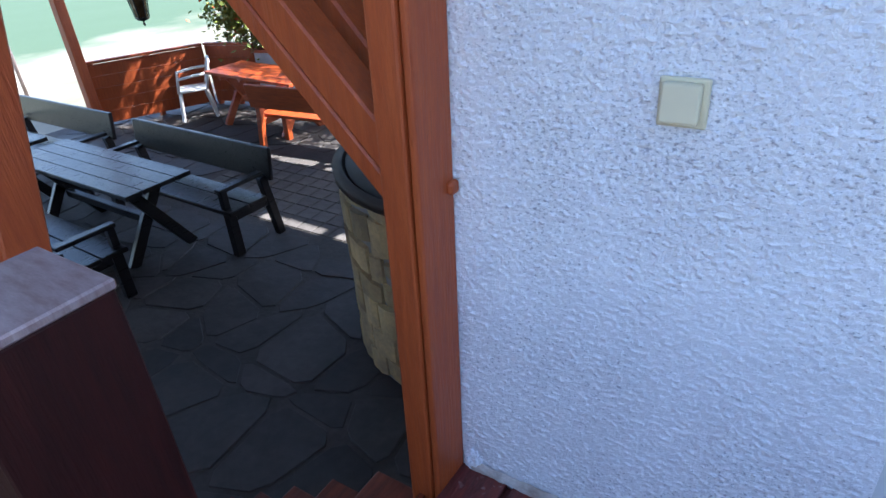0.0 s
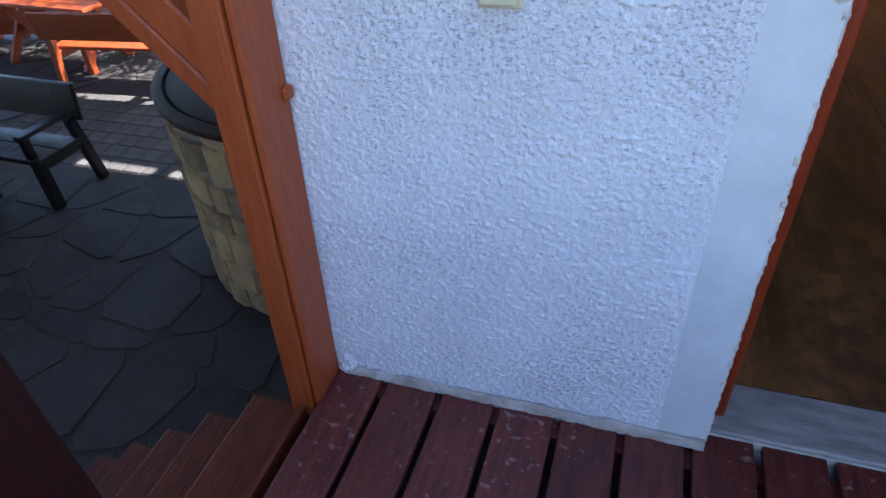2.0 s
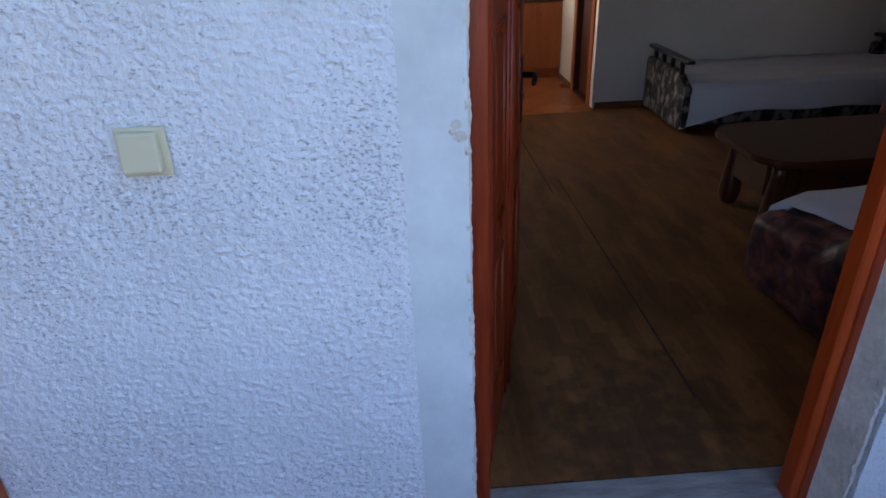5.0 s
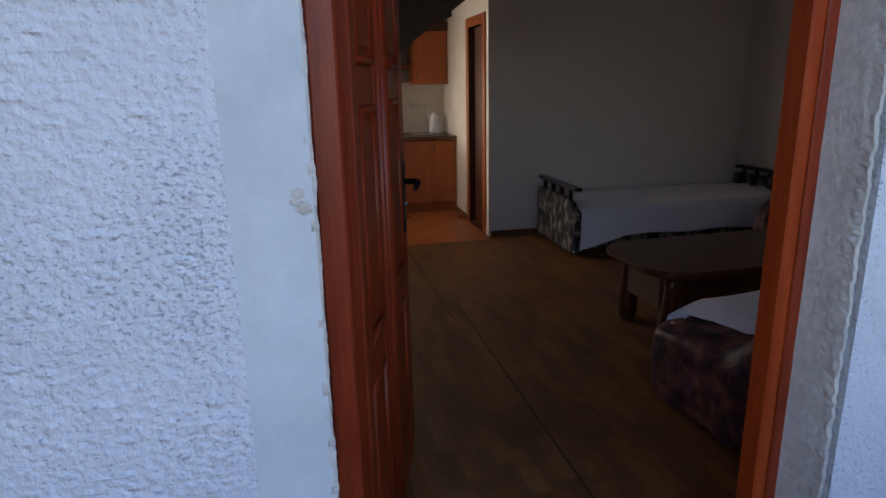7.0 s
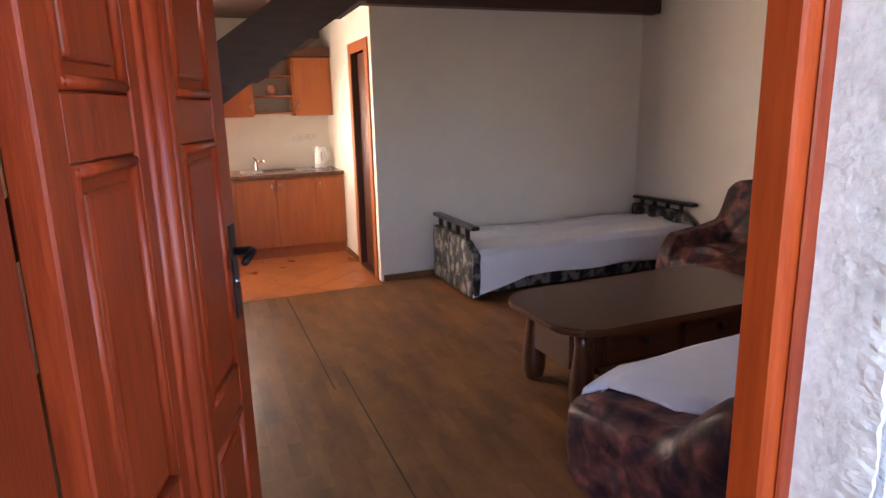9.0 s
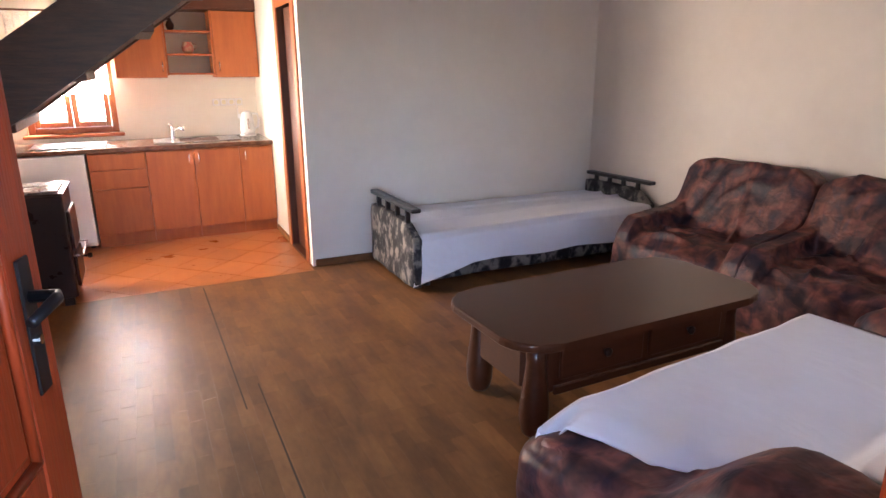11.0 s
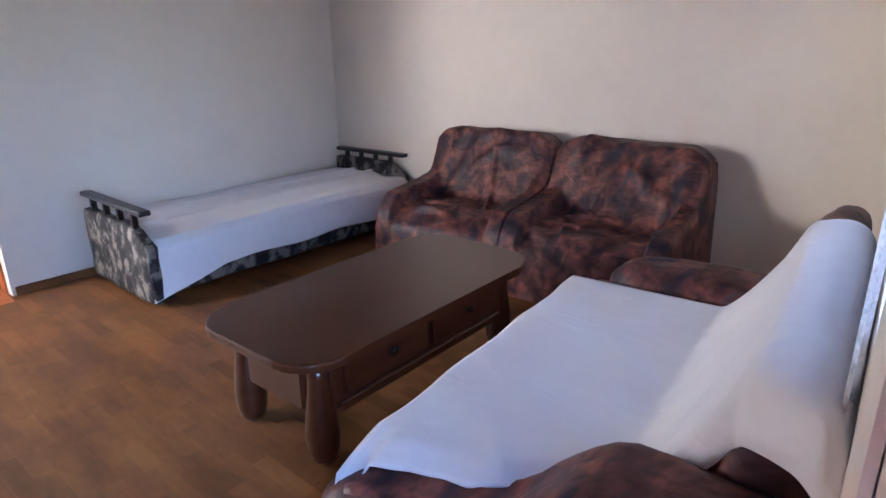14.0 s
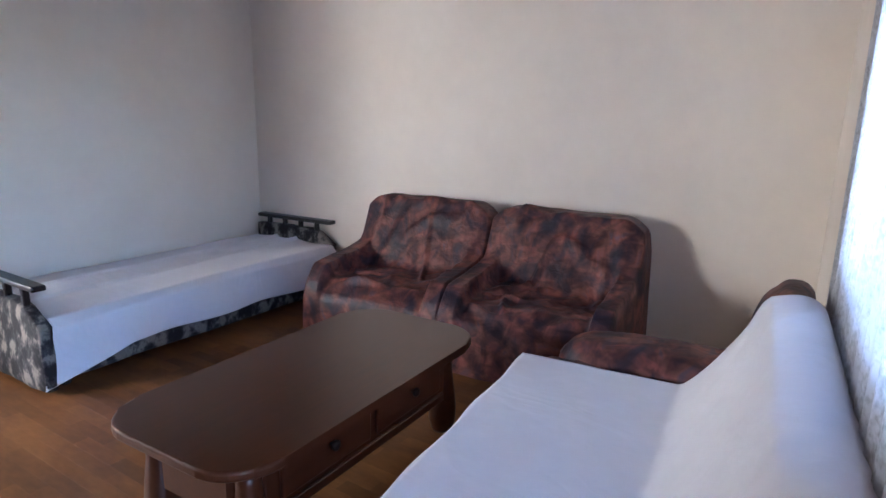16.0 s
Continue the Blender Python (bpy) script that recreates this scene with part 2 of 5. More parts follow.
M_ROUGHCAST = mat("white_roughcast", (0.86, 0.86, 0.86), (0.79, 0.79, 0.79), 0.95, 3.0, bump=1.0, bump_scale=75, fine=0.06)
def flecked(m, tone, scale, lo, hi):
    """Noise flecks of one tone: painted pit shade on roughcast, scuffs on the deck."""
    nt = m.node_tree
    b = nt.nodes["Principled BSDF"]
    src = b.inputs["Base Color"].links[0].from_socket
    geo = nt.nodes.new("ShaderNodeNewGeometry")
    mp = nt.nodes.new("ShaderNodeMapping")
    mp.inputs["Scale"].default_value = (0.8, 1, 1.25)
    n = nt.nodes.new("ShaderNodeTexNoise")
    n.inputs["Scale"].default_value, n.inputs["Detail"].default_value = scale, 3
    big = nt.nodes.new("ShaderNodeTexNoise")
    big.inputs["Scale"].default_value = 2.2
    ad = nt.nodes.new("ShaderNodeMath")
    ad.operation = 'MULTIPLY_ADD'
    ad.inputs[1].default_value = 0.35
    mr = nt.nodes.new("ShaderNodeMapRange")
    mr.inputs["From Min"].default_value, mr.inputs["From Max"].default_value = lo, hi
    mx = nt.nodes.new("ShaderNodeMix")
    mx.data_type = 'RGBA'
    nt.links.new(geo.outputs["Position"], mp.inputs["Vector"])
    nt.links.new(mp.outputs[0], n.inputs["Vector"])
    nt.links.new(geo.outputs["Position"], big.inputs["Vector"])
    nt.links.new(big.outputs["Fac"], ad.inputs[0])
    nt.links.new(n.outputs["Fac"], ad.inputs[2])
    nt.links.new(ad.outputs[0], mr.inputs["Value"])
    nt.links.new(mr.outputs[0], mx.inputs["Factor"])
    nt.links.new(src, mx.inputs["A"])
    mx.inputs["B"].default_value = (*tone, 1)
    nt.links.new(mx.outputs["Result"], b.inputs["Base Color"])


# darker flecks paint the shade inside the small pits of the roughcast
flecked(M_ROUGHCAST, (0.46, 0.46, 0.48), 120, 0.76, 0.88)
M_PLASTER = mat("white_smooth_plaster", (0.76, 0.78, 0.76), (0.64, 0.66, 0.64), 0.9, 5.0, bump=0.15, bump_scale=30, fine=0.05)
M_MORTAR = mat("grey_rough_mortar", (0.74, 0.68, 0.58), (0.56, 0.51, 0.43), 0.95, 7.0, bump=0.5, bump_scale=60, fine=0.25)
M_WALL = mat("cream_wall_paint", (0.82, 0.75, 0.66), (0.76, 0.69, 0.60), 0.9, 1.2, bump=0.12, bump_scale=90, fine=0.03)
M_WALL_K = mat("warm_cream_kitchen_paint", (0.80, 0.75, 0.65), (0.74, 0.69, 0.58), 0.85, 1.5, bump=0.1, bump_scale=90, fine=0.03)
M_REDWOOD = mat("red_brown_stained_timber", (0.45, 0.094, 0.020), (0.35, 0.066, 0.015), 0.5, 5.0, (10, 10, 0.9), bump=0.35, bump_scale=14, fine=0.2)
M_DOORWOOD = mat("dark_red_varnished_door_wood", (0.32, 0.044, 0.010), (0.21, 0.026, 0.007), 0.36, 5.0, (12, 12, 1.0), bump=0.12, bump_scale=14, fine=0.15, spec=0.35)
M_FRAMEWOOD = mat("orange_red_varnished_frame_wood", (0.42, 0.062, 0.009), (0.32, 0.042, 0.007), 0.38, 5.0, (12, 12, 1.0), bump=0.12, bump_scale=14, fine=0.1, spec=0.25)
M_DECK = mat("worn_maroon_deck_paint", (0.155, 0.030, 0.018), (0.075, 0.017, 0.012), 0.45, 7.0, (6, 0.9, 6), bump=0.4, bump_scale=18, fine=0.35, vary=0.2, third=(0.115, 0.025, 0.021), placed=True)
flecked(M_DECK, (0.26, 0.17, 0.15), 38, 0.82, 0.92)
M_SILL = mat("weathered_grey_threshold", (0.40, 0.36, 0.32), (0.24, 0.21, 0.19), 0.65, 6.0, (1, 5, 1), bump=0.3, bump_scale=25, fine=0.2)
M_DARKWOOD = mat("black_brown_stained_wood", (0.013, 0.010, 0.011), (0.006, 0.005, 0.006), 0.30, 6.0, (10, 1, 10), bump=0.2, bump_scale=14, fine=0.3, spec=0.5)
M_STAIRWOOD = mat("dark_stair_timber", (0.070, 0.027, 0.014), (0.036, 0.014, 0.008), 0.55, 5.0, (1.2, 10, 10), bump=0.3, bump_scale=14, fine=0.25)
M_CEILWOOD = mat("dark_brown_ceiling_boards", (0.075, 0.032, 0.018), (0.045, 0.018, 0.011), 0.55, 5.0, (1, 9, 9), bump=0.3, bump_scale=12, fine=0.25)
M_PARQUET = mat("honey_oak_parquet", (0.250, 0.110, 0.036), (0.140, 0.060, 0.022), 0.46, 1.7, (3.2, 1.1, 3), bump=0.06, bump_scale=9, fine=0.18, vary=0.16, gloss_var=0.12, placed=True, spec=0.24)
by_island(M_PARQUET, 0.20)
stained(M_PARQUET, (1.84, 0.50), 0.26, (0.030, 0.022, 0.017))
M_PARQUET_GAP = mat("dark_floor_joint", (0.075, 0.040, 0.020), None, 0.8, 10.0)
M_TILE = mat("orange_terracotta_tile", (0.50, 0.175, 0.050), (0.40, 0.125, 0.036), 0.3, 3.0, bump=0.06, bump_scale=12, fine=0.10, vary=0.08, placed=True)
M_GROUT = mat("brown_tile_grout", (0.33, 0.17, 0.09), None, 0.9, 20.0)
M_CHERRY = mat("orange_cherry_laminate", (0.45, 0.130, 0.026), (0.37, 0.098, 0.020), 0.42, 2.5, (7, 7, 0.8), fine=0.08)
M_CHERRY_EDGE = mat("dark_cabinet_edge", (0.11, 0.035, 0.015), None, 0.5, 6.0)
M_WORKTOP = mat("speckled_dark_worktop", (0.16, 0.075, 0.040), (0.09, 0.042, 0.024), 0.2, 22.0, fine=0.3, contrast=0.7)
M_STEEL = mat("brushed_stainless_steel", (0.62, 0.61, 0.60), (0.5, 0.5, 0.5), 0.28, 6.0, (1, 30, 1), metal=1.0, fine=0.06)
M_CHROME = mat("chrome", (0.75, 0.75, 0.76), (0.68, 0.68, 0.7), 0.1, 4.0, metal=1.0, fine=0.02)
M_WHITE = mat("white_enamel", (0.78, 0.77, 0.74), (0.72, 0.71, 0.68), 0.35, 2.0, fine=0.03)
M_PLASTIC = mat("ivory_plastic", (0.70, 0.64, 0.43), (0.66, 0.60, 0.40), 0.35, 3.0, fine=0.03)
M_WPLASTIC = mat("white_plastic", (0.80, 0.79, 0.77), (0.74, 0.73, 0.71), 0.4, 5.0, fine=0.05)
M_TABLE = mat("dark_walnut_lacquer", (0.074, 0.023, 0.009), (0.056, 0.017, 0.007), 0.30, 4.0, (1.0, 9, 9), fine=0.08, gloss_var=0.05, coat=0.3, spec=0.4)
M_KNOB = mat("black_bronze_knob", (0.03, 0.022, 0.018), None, 0.35, 12.0, metal=0.7)
M_SLIPCOVER = slipcover_mat("mottled_plum_slipcover")
M_FLORAL = mat("grey_black_floral_upholstery", (0.21, 0.19, 0.165), (0.006, 0.006, 0.009), 0.8, 13.0, (1, 1, 0.7), bump=0.25, bump_scale=60, fine=0.3, contrast=0.74, third=(0.045, 0.043, 0.046))
M_SHEET = mat("white_cotton_sheet", (0.80, 0.79, 0.82), (0.75, 0.74, 0.78), 0.9, 3.0, (1, 0.6, 1), bump=0.12, bump_scale=14, fine=0.03, sheen=0.1, creases=0.22, crease_scale=3.2)
M_STOVE = mat("dark_brown_stove_enamel", (0.045, 0.020, 0.014), (0.028, 0.012, 0.010), 0.3, 4.0, fine=0.1)
M_STOVEPIPE = mat("grey_stove_pipe", (0.36, 0.35, 0.33), (0.26, 0.25, 0.24), 0.45, 5.0, metal=0.5, fine=0.1)
M_BLACK = mat("black_metal", (0.02, 0.02, 0.022), None, 0.4, 9.0, metal=0.6)
M_FLAG = mat("grey_flagstone", (0.076, 0.064, 0.056), (0.044, 0.037, 0.032), 0.7, 2.2, bump=1.0, bump_scale=7, fine=0.3, vary=0.22, placed=True)
M_JOINT = mat("grey_mortar_joint", (0.088, 0.076, 0.066), (0.058, 0.050, 0.043), 0.95, 3.0, bump=0.6, bump_scale=30, fine=0.3)
M_PAVER = mat("grey_concrete_paver", (0.13, 0.115, 0.102), (0.085, 0.073, 0.064), 0.9, 7.0, bump=0.5, bump_scale=40, fine=0.25, vary=0.15)
M_YARD = mat("pale_dusty_yard", (0.30, 0.27, 0.20), (0.15, 0.145, 0.09), 0.95, 0.35, bump=0.4, bump_scale=6, fine=0.25)
grassed(M_YARD, (0.050, 0.085, 0.040), -14.5, 2.5)
M_STONE = mat("yellow_limestone", (0.58, 0.42, 0.19), (0.34, 0.25, 0.14), 0.9, 5.0, bump=0.6, bump_scale=18, fine=0.25, vary=0.3)
M_STONEJOINT = mat("pale_mortar", (0.36, 0.32, 0.26), (0.26, 0.23, 0.19), 0.95, 10.0, bump=0.6, bump_scale=30, fine=0.2)
M_REDBENCH = mat("orange_red_bench_paint", (0.45, 0.085, 0.014), (0.32, 0.055, 0.010), 0.45, 5.0, (1, 8, 8), bump=0.2, bump_scale=14, fine=0.15)
M_LEAF = mat("green_leaf", (0.085, 0.150, 0.030), (0.045, 0.090, 0.020), 0.6, 9.0, fine=0.3)
M_LEAF2 = mat("yellow_green_leaf", (0.24, 0.27, 0.045), (0.12, 0.17, 0.030), 0.6, 9.0, fine=0.3)
M_FLOWER = mat("orange_flower", (0.60, 0.13, 0.03), None, 0.6, 9.0)
M_POT = mat("white_planter", (0.66, 0.66, 0.68), None, 0.8, 5.0)
M_GLASS = glass_mat("window_glass")
M_LACE = lace_mat("white_lace", (0.62, 0.64, 0.69), 0.40)
M_VOILE = lace_mat("white_voile", (0.85, 0.84, 0.80), 0.6, 120)
M_VASE = mat("dark_glazed_vase", (0.05, 0.025, 0.018), None, 0.25, 6.0)
M_JUG = mat("red_painted_jug", (0.40, 0.075, 0.040), (0.50, 0.32, 0.20), 0.35, 14.0, contrast=0.8)


# ---------------------------------------------------------------- mesh helpers
def mesh_ob(name, bm, material, parent=None, label="", smooth=False):
    me = bpy.data.meshes.new(name)
    bmesh.ops.recalc_face_normals(bm, faces=bm.faces)
    bm.to_mesh(me)
    bm.free()
    me.materials.append(material)
    if smooth:
        me.polygons.foreach_set("use_smooth", [True] * len(me.polygons))
    ob = new(name, me)
    if parent:
        ob.parent = parent
    if label:
        ob["label"] = label
    return ob


def part(name, bm, material, parent, label="", smooth=False):
    return mesh_ob(name, bm, material, parent, label, smooth)


def thing(name, label, category, at=None, group="", kind=""):
    ob = new(name)
    if at is not None:
        ob.matrix_world = at
    return tagged(ob, label, category, group, kind)


def box(x0, y0, z0, x1, y1, z1, bevel=0.0, seg=1, into=None):
    bm = into or bmesh.new()
    r = bmesh.ops.create_cube(bm, size=1.0)
    vs = r["verts"]
    for v in vs:
        v.co = Vector(((x0 + x1) / 2 + v.co.x * (x1 - x0), (y0 + y1) / 2 + v.co.y * (y1 - y0), (z0 + z1) / 2 + v.co.z * (z1 - z0)))
    if bevel:
        es = {e for v in vs for e in v.link_edges}
        bmesh.ops.bevel(bm, geom=list(es), offset=bevel, segments=seg, affect='EDGES', profile=0.5)
    return bm


def beam(a, b, w, h, bevel=0.004, up=(0, 0, 1), into=None):
    """A squared timber from a to b."""
    a, b = Vector(a), Vector(b)
    d = b - a
    x = d.normalized()
    y = Vector(up).cross(x)
    y = y.normalized() if y.length > 1e-4 else Vector((0, 1, 0))
    z = x.cross(y)
    bm = box(-d.length / 2, -w / 2, -h / 2, d.length / 2, w / 2, h / 2, bevel)
    m = Matrix((x, y, z)).transposed().to_4x4()
    m.translation = (a + b) / 2
    bmesh.ops.transform(bm, matrix=m, verts=bm.verts)
    if into:
        me = bpy.data.meshes.new("t")
        bm.to_mesh(me)
        into.from_mesh(me)
        bpy.data.meshes.remove(me)
        bm.free()
        return into
    return bm


def prism(poly, z0, z1, bevel=0.0, seg=2, into=None):
    """An upright block on a plan outline."""
    bm = into or bmesh.new()
    lo = [bm.verts.new((x, y, z0)) for x, y in poly]
    hi = [bm.verts.new((x, y, z1)) for x, y in poly]
    n = len(poly)
    fs = [bm.faces.new(hi), bm.faces.new(lo[::-1])]
    for i in range(n):
        fs.append(bm.faces.new((lo[i], lo[(i + 1) % n], hi[(i + 1) % n], hi[i])))
    if bevel:
        es = list({e for f in fs[:2] for e in f.edges})
        bmesh.ops.bevel(bm, geom=es, offset=bevel, segments=seg, affect='EDGES', profile=0.5)
    return bm


def tube(points, r, sides=10, into=None, cap=True):
    """A round bar along points."""
    bm = into or bmesh.new()
    pts = [Vector(p) for p in points]
    rs = r if isinstance(r, (list, tuple)) else [r] * len(pts)
    rings = []
    for i, p in enumerate(pts):
        d = (pts[min(i + 1, len(pts) - 1)] - pts[max(i - 1, 0)]).normalized()
        x = d.cross(Vector((0, 0, 1)))
        x = x.normalized() if x.length > 1e-3 else Vector((1, 0, 0))
        y = d.cross(x)
        rings.append([bm.verts.new(p + (x * math.cos(k) + y * math.sin(k)) * rs[i]) for k in [2 * math.pi * j / sides for j in range(sides)]])
    for a, b in zip(rings, rings[1:]):
        for j in range(sides):
            bm.faces.new((a[j], a[(j + 1) % sides], b[(j + 1) % sides], b[j]))
    if cap:
        bm.faces.new(rings[0][::-1])
        bm.faces.new(rings[-1])
    return bm


def lathe(profile, sides=24, at=(0, 0, 0), into=None, cap=True):
    """A turned body: profile of (radius, height)."""
    return tube([(at[0], at[1], at[2] + z) for _, z in profile], [max(r, 0.0008) for r, _ in profile], sides, into, cap)


def soft(size, r, cuts=10, puff=0.0, wrinkle=0.0, wscale=4.0, seed=0.0, shape=None):
    """A cushion: a block with round edges of radius r, puffed, creased by noise."""
    sx, sy, sz = [s / 2 for s in size]
    bm = bmesh.new()
    bmesh.ops.create_cube(bm, size=2.0)
    bmesh.ops.subdivide_edges(bm, edges=bm.edges[:], cuts=cuts, use_grid_fill=True)
    for v in bm.verts:
        u = v.co.copy()
        p = Vector((u.x * sx, u.y * sy, u.z * sz))
        q = Vector((max(-sx + r, min(sx - r, p.x)), max(-sy + r, min(sy - r, p.y)), max(-sz + r, min(sz - r, p.z))))
        d = p - q
        n = d.normalized() if d.length > 1e-6 else Vector((0, 0, 1 if u.z > 0 else -1))
        p = q + n * r if d.length > 1e-6 else p
        p += Vector((0, 0, 1)) * puff * (1 - u.x ** 2) * (1 - u.y ** 2) * (1 if u.z > 0 else 0)
        if wrinkle:
            s = Vector((p.x * wscale + seed, p.y * wscale, p.z * wscale))
            w = noise.turbulence(s, 3, False) - 0.4 + 0.5 * noise.noise(s * 0.5)
            p += n * wrinkle * w
        v.co = shape(p, u) if shape else p
    return bm


def cloth(f, nu, nv, thick=0.004):
    """A sheet of cloth from a function of (u, v)."""
    bm = bmesh.new()
    g = [[bm.verts.new(f(i / nu, j / nv)) for j in range(nv + 1)] for i in range(nu + 1)]
    for i in range(nu):
        for j in range(nv):
            bm.faces.new((g[i][j], g[i + 1][j], g[i + 1][j + 1], g[i][j + 1]))
    if thick:
        bmesh.ops.recalc_face_normals(bm, faces=bm.faces)
        bmesh.ops.solidify(bm, geom=bm.faces[:], thickness=thick)
    return bm


def moved(bm, m):
    bmesh.ops.transform(bm, matrix=m, verts=bm.verts)
    return bm


def piece(name, me, parent, m):
    ob = new(name, me)
    ob.parent = parent
    ob.matrix_world = m
    return ob


def mesh_only(name, bm, material):
    me = bpy.data.meshes.new(name)
    bmesh.ops.recalc_face_normals(bm, faces=bm.faces)
    bm.to_mesh(me)
    bm.free()
    me.materials.append(material)
    return me

# ---------------------------------------------------------------- the large structure
G = -1.04            # terrace ground
DECK = -0.02         # porch deck
P = 4.62             # partition face behind the bed
KW = 6.62            # kitchen back wall
LEFT = 0.42          # left wall
CEIL = 2.36


def xr(y):           # face of the wall behind the sofa
    return 5.44 + 0.085 * (4.62 - y)


def yn(x):           # inner face of the front wall
    return 0.26 + 0.085 * max(0.0, x - 2.25)


def structure(name, bm, material, label, category="wall"):
    return tagged(mesh_ob(name, bm, material), label, category, kind="structure")


# terrace ground reaching the horizon
bm = bmesh.new()
bmesh.ops.create_grid(bm, x_segments=40, y_segments=40, size=400)
moved(bm, Matrix.Translation((0, 0, G - 0.06)))
structure("ground", bm, M_YARD, "pale dusty sunlit yard ground beyond the terrace", "ground")

# front wall: roughcast outside, with the doorway and a window
bm = box(-0.03, 0.006, G - 0.1, 1.0495, 0.26, 2.9, 0.002)
nx, nz = 210, 420
grid = [[None] * (nz + 1) for _ in range(nx + 1)]
for i in range(nx + 1):
    for j in range(nz + 1):
        x, z = -0.03 + 1.08 * i / nx, DECK - 0.005 + 2.1 * j / nz
        q = Vector((x * 52, 0, z * 78))
        h = 0.0052 * max(0.0, noise.noise(q) + 0.12) + 0.0036 * max(0, noise.noise(q * 0.45 + Vector((9, 0, 0)))) + 0.004 * noise.noise(Vector((x * 3, 5, z * 3)))
        base_fade = min(1.0, (z - DECK) / 0.05 + 0.2) * min(1.0, max(0.0, (1.05 - x) / (0.035 + 0.02 * noise.noise(Vector((z * 6, 2, 0))))))
        grid[i][j] = bm.verts.new((x, -h * base_fade + 0.0008, z))
for i in range(nx):
    for j in range(nz):
        bm.faces.new((grid[i][j], grid[i + 1][j], grid[i + 1][j + 1], grid[i][j + 1]))
structure("wall_front_left", bm, M_ROUGHCAST, "white roughcast outer wall beside the doorway")
bm = box(1.05, 0.0, DECK, 1.181, 0.26, 2.9)
structure("wall_front_reveal", bm, M_PLASTER, "smooth white plaster edge beside the doorway")
bm = bmesh.new()
W0, W1, WZ0, WZ1 = 3.05, 4.45, 0.98, 2.06
for x0, x1, z0, z1 in ((2.42, W0, G - 0.1, 2.9), (W1, 6.1, G - 0.1, 2.9), (W0, W1, G - 0.1, WZ0), (W0, W1, WZ1, 2.9)):
    prism([(x0, 0), (x1, 0), (x1, yn(x1)), (x0, yn(x0))], z0, z1, into=bm)
prism([(2.262, 0), (2.4199, 0), (2.4199, 0.10), (2.262, 0.10)], G - 0.1, 2.9, into=bm)
structure("wall_front_right", bm, M_ROUGHCAST, "white roughcast outer wall with a window opening")
structure("wall_door_splay", prism([(2.262, 0.1005), (2.4195, 0.1005), (2.4195, yn(2.42)), (2.415, yn(2.415)), (2.262, 0.165)], 0, 2.9), M_WALL, "cream painted splay of the doorway")
# inner plaster skin of that wall
bm = bmesh.new()
for x0, x1, z0, z1 in ((2.416, W0, 0, 2.9), (W1, 5.9, 0, 2.9), (W0, W1, 0, WZ0), (W0, W1, WZ1, 2.9)):
    prism([(x0, yn(x0) + 0.002), (x1, yn(x1) + 0.002), (x1, yn(x1) + 0.012), (x0, yn(x0) + 0.012)], z0, z1, into=bm)
structure("wall_front_inner", bm, M_WALL, "cream painted inner face of the front wall")
bm = prism([(LEFT - 0.2, 0.262), (1.184, 0.262), (1.184, 0.35), (LEFT - 0.2, 0.35)], 0, 2.9)
structure("wall_front_inner_left", bm, M_WALL, "cream painted inner face of the front wall")
bm = box(1.182, 0.0, 2.10, 2.261, 0.26, 2.9)
structure("wall_over_door", bm, M_PLASTER, "white plaster above the doorway")
# rough mortar reveal at the hinge-free jamb: trowelled smooth beside the frame, broken towards the outer edge
def reveal_strip(x, turn, back, seed, splay=0.0):
    bm = bmesh.new()
    ny, nz = 14, 300
    g = []
    for i in range(ny + 1):
        row = []
        for j in range(nz + 1):
            y, z = 0.001 + (back - 0.001) * i / ny, DECK + 0.001 + (2.099 - DECK) * j / nz
            k = max(0.0, 1 - y / (0.055 + 0.012 * noise.noise(Vector((z * 7, seed, 0)))))
            q = Vector((y * 60, z * 45, seed))
            n = 0.005 * k * noise.noise(q * 1.6) + 0.004 * k * noise.noise(q * 0.35) + 0.0012 * noise.noise(q * 0.3)
            row.append(bm.verts.new((x + turn * n - splay * y, y + 0.0025 * k * noise.noise(Vector((z * 40, seed, 4))), z)))
        g.append(row)
    for i in range(ny):
        for j in range(nz):
            bm.faces.new((g[i][j], g[i + 1][j], g[i + 1][j + 1], g[i][j + 1]))
    bmesh.ops.recalc_face_normals(bm, faces=bm.faces)
    bmesh.ops.solidify(bm, geom=bm.faces[:], thickness=0.012)
    return bm


structure("wall_mortar_reveal", reveal_strip(2.244, -1, 0.162, 3.0, 0.22), M_MORTAR, "rough grey mortar reveal of the doorway")
structure("wall_mortar_edge", reveal_strip(1.186, 1, 0.104, 8.0), M_MORTAR, "rough crumbling mortar strip between plaster and door frame")

# right wall, partition, kitchen walls, left wall
structure("wall_right", prism([(xr(0.2), 0.2), (xr(0.2) + 0.25, 0.2), (xr(4.9) + 0.25, 4.9), (xr(4.9), 4.9)], 0, 2.9), M_WALL, "cream painted wall behind the sofa")
structure("wall_partition", prism([(2.80, P), (5.6, P), (5.6, P + 0.06), (2.80, P + 0.06)], 0, 2.9), M_WALL, "cream painted partition wall behind the bed")
bm = bmesh.new()
BD0, BD1 = 4.745, 5.36   # bathroom doorway
for y0, y1, z0, z1 in ((P + 0.06, BD0, 0, 2.9), (BD1, KW, 0, 2.9), (BD0, BD1, 2.0, 2.9)):
    prism([(2.80, y0), (2.92, y0), (2.92, y1), (2.80, y1)], z0, z1, into=bm)
structure("wall_return", bm, M_WALL_K, "warm cream wall with the bathroom doorway")
structure("wall_bathroom", prism([(3.6, P + 0.06), (3.65, P + 0.06), (3.65, KW), (3.6, KW)], 0, 2.9), M_WALL, "plain wall inside the dark bathroom")
bm = bmesh.new()
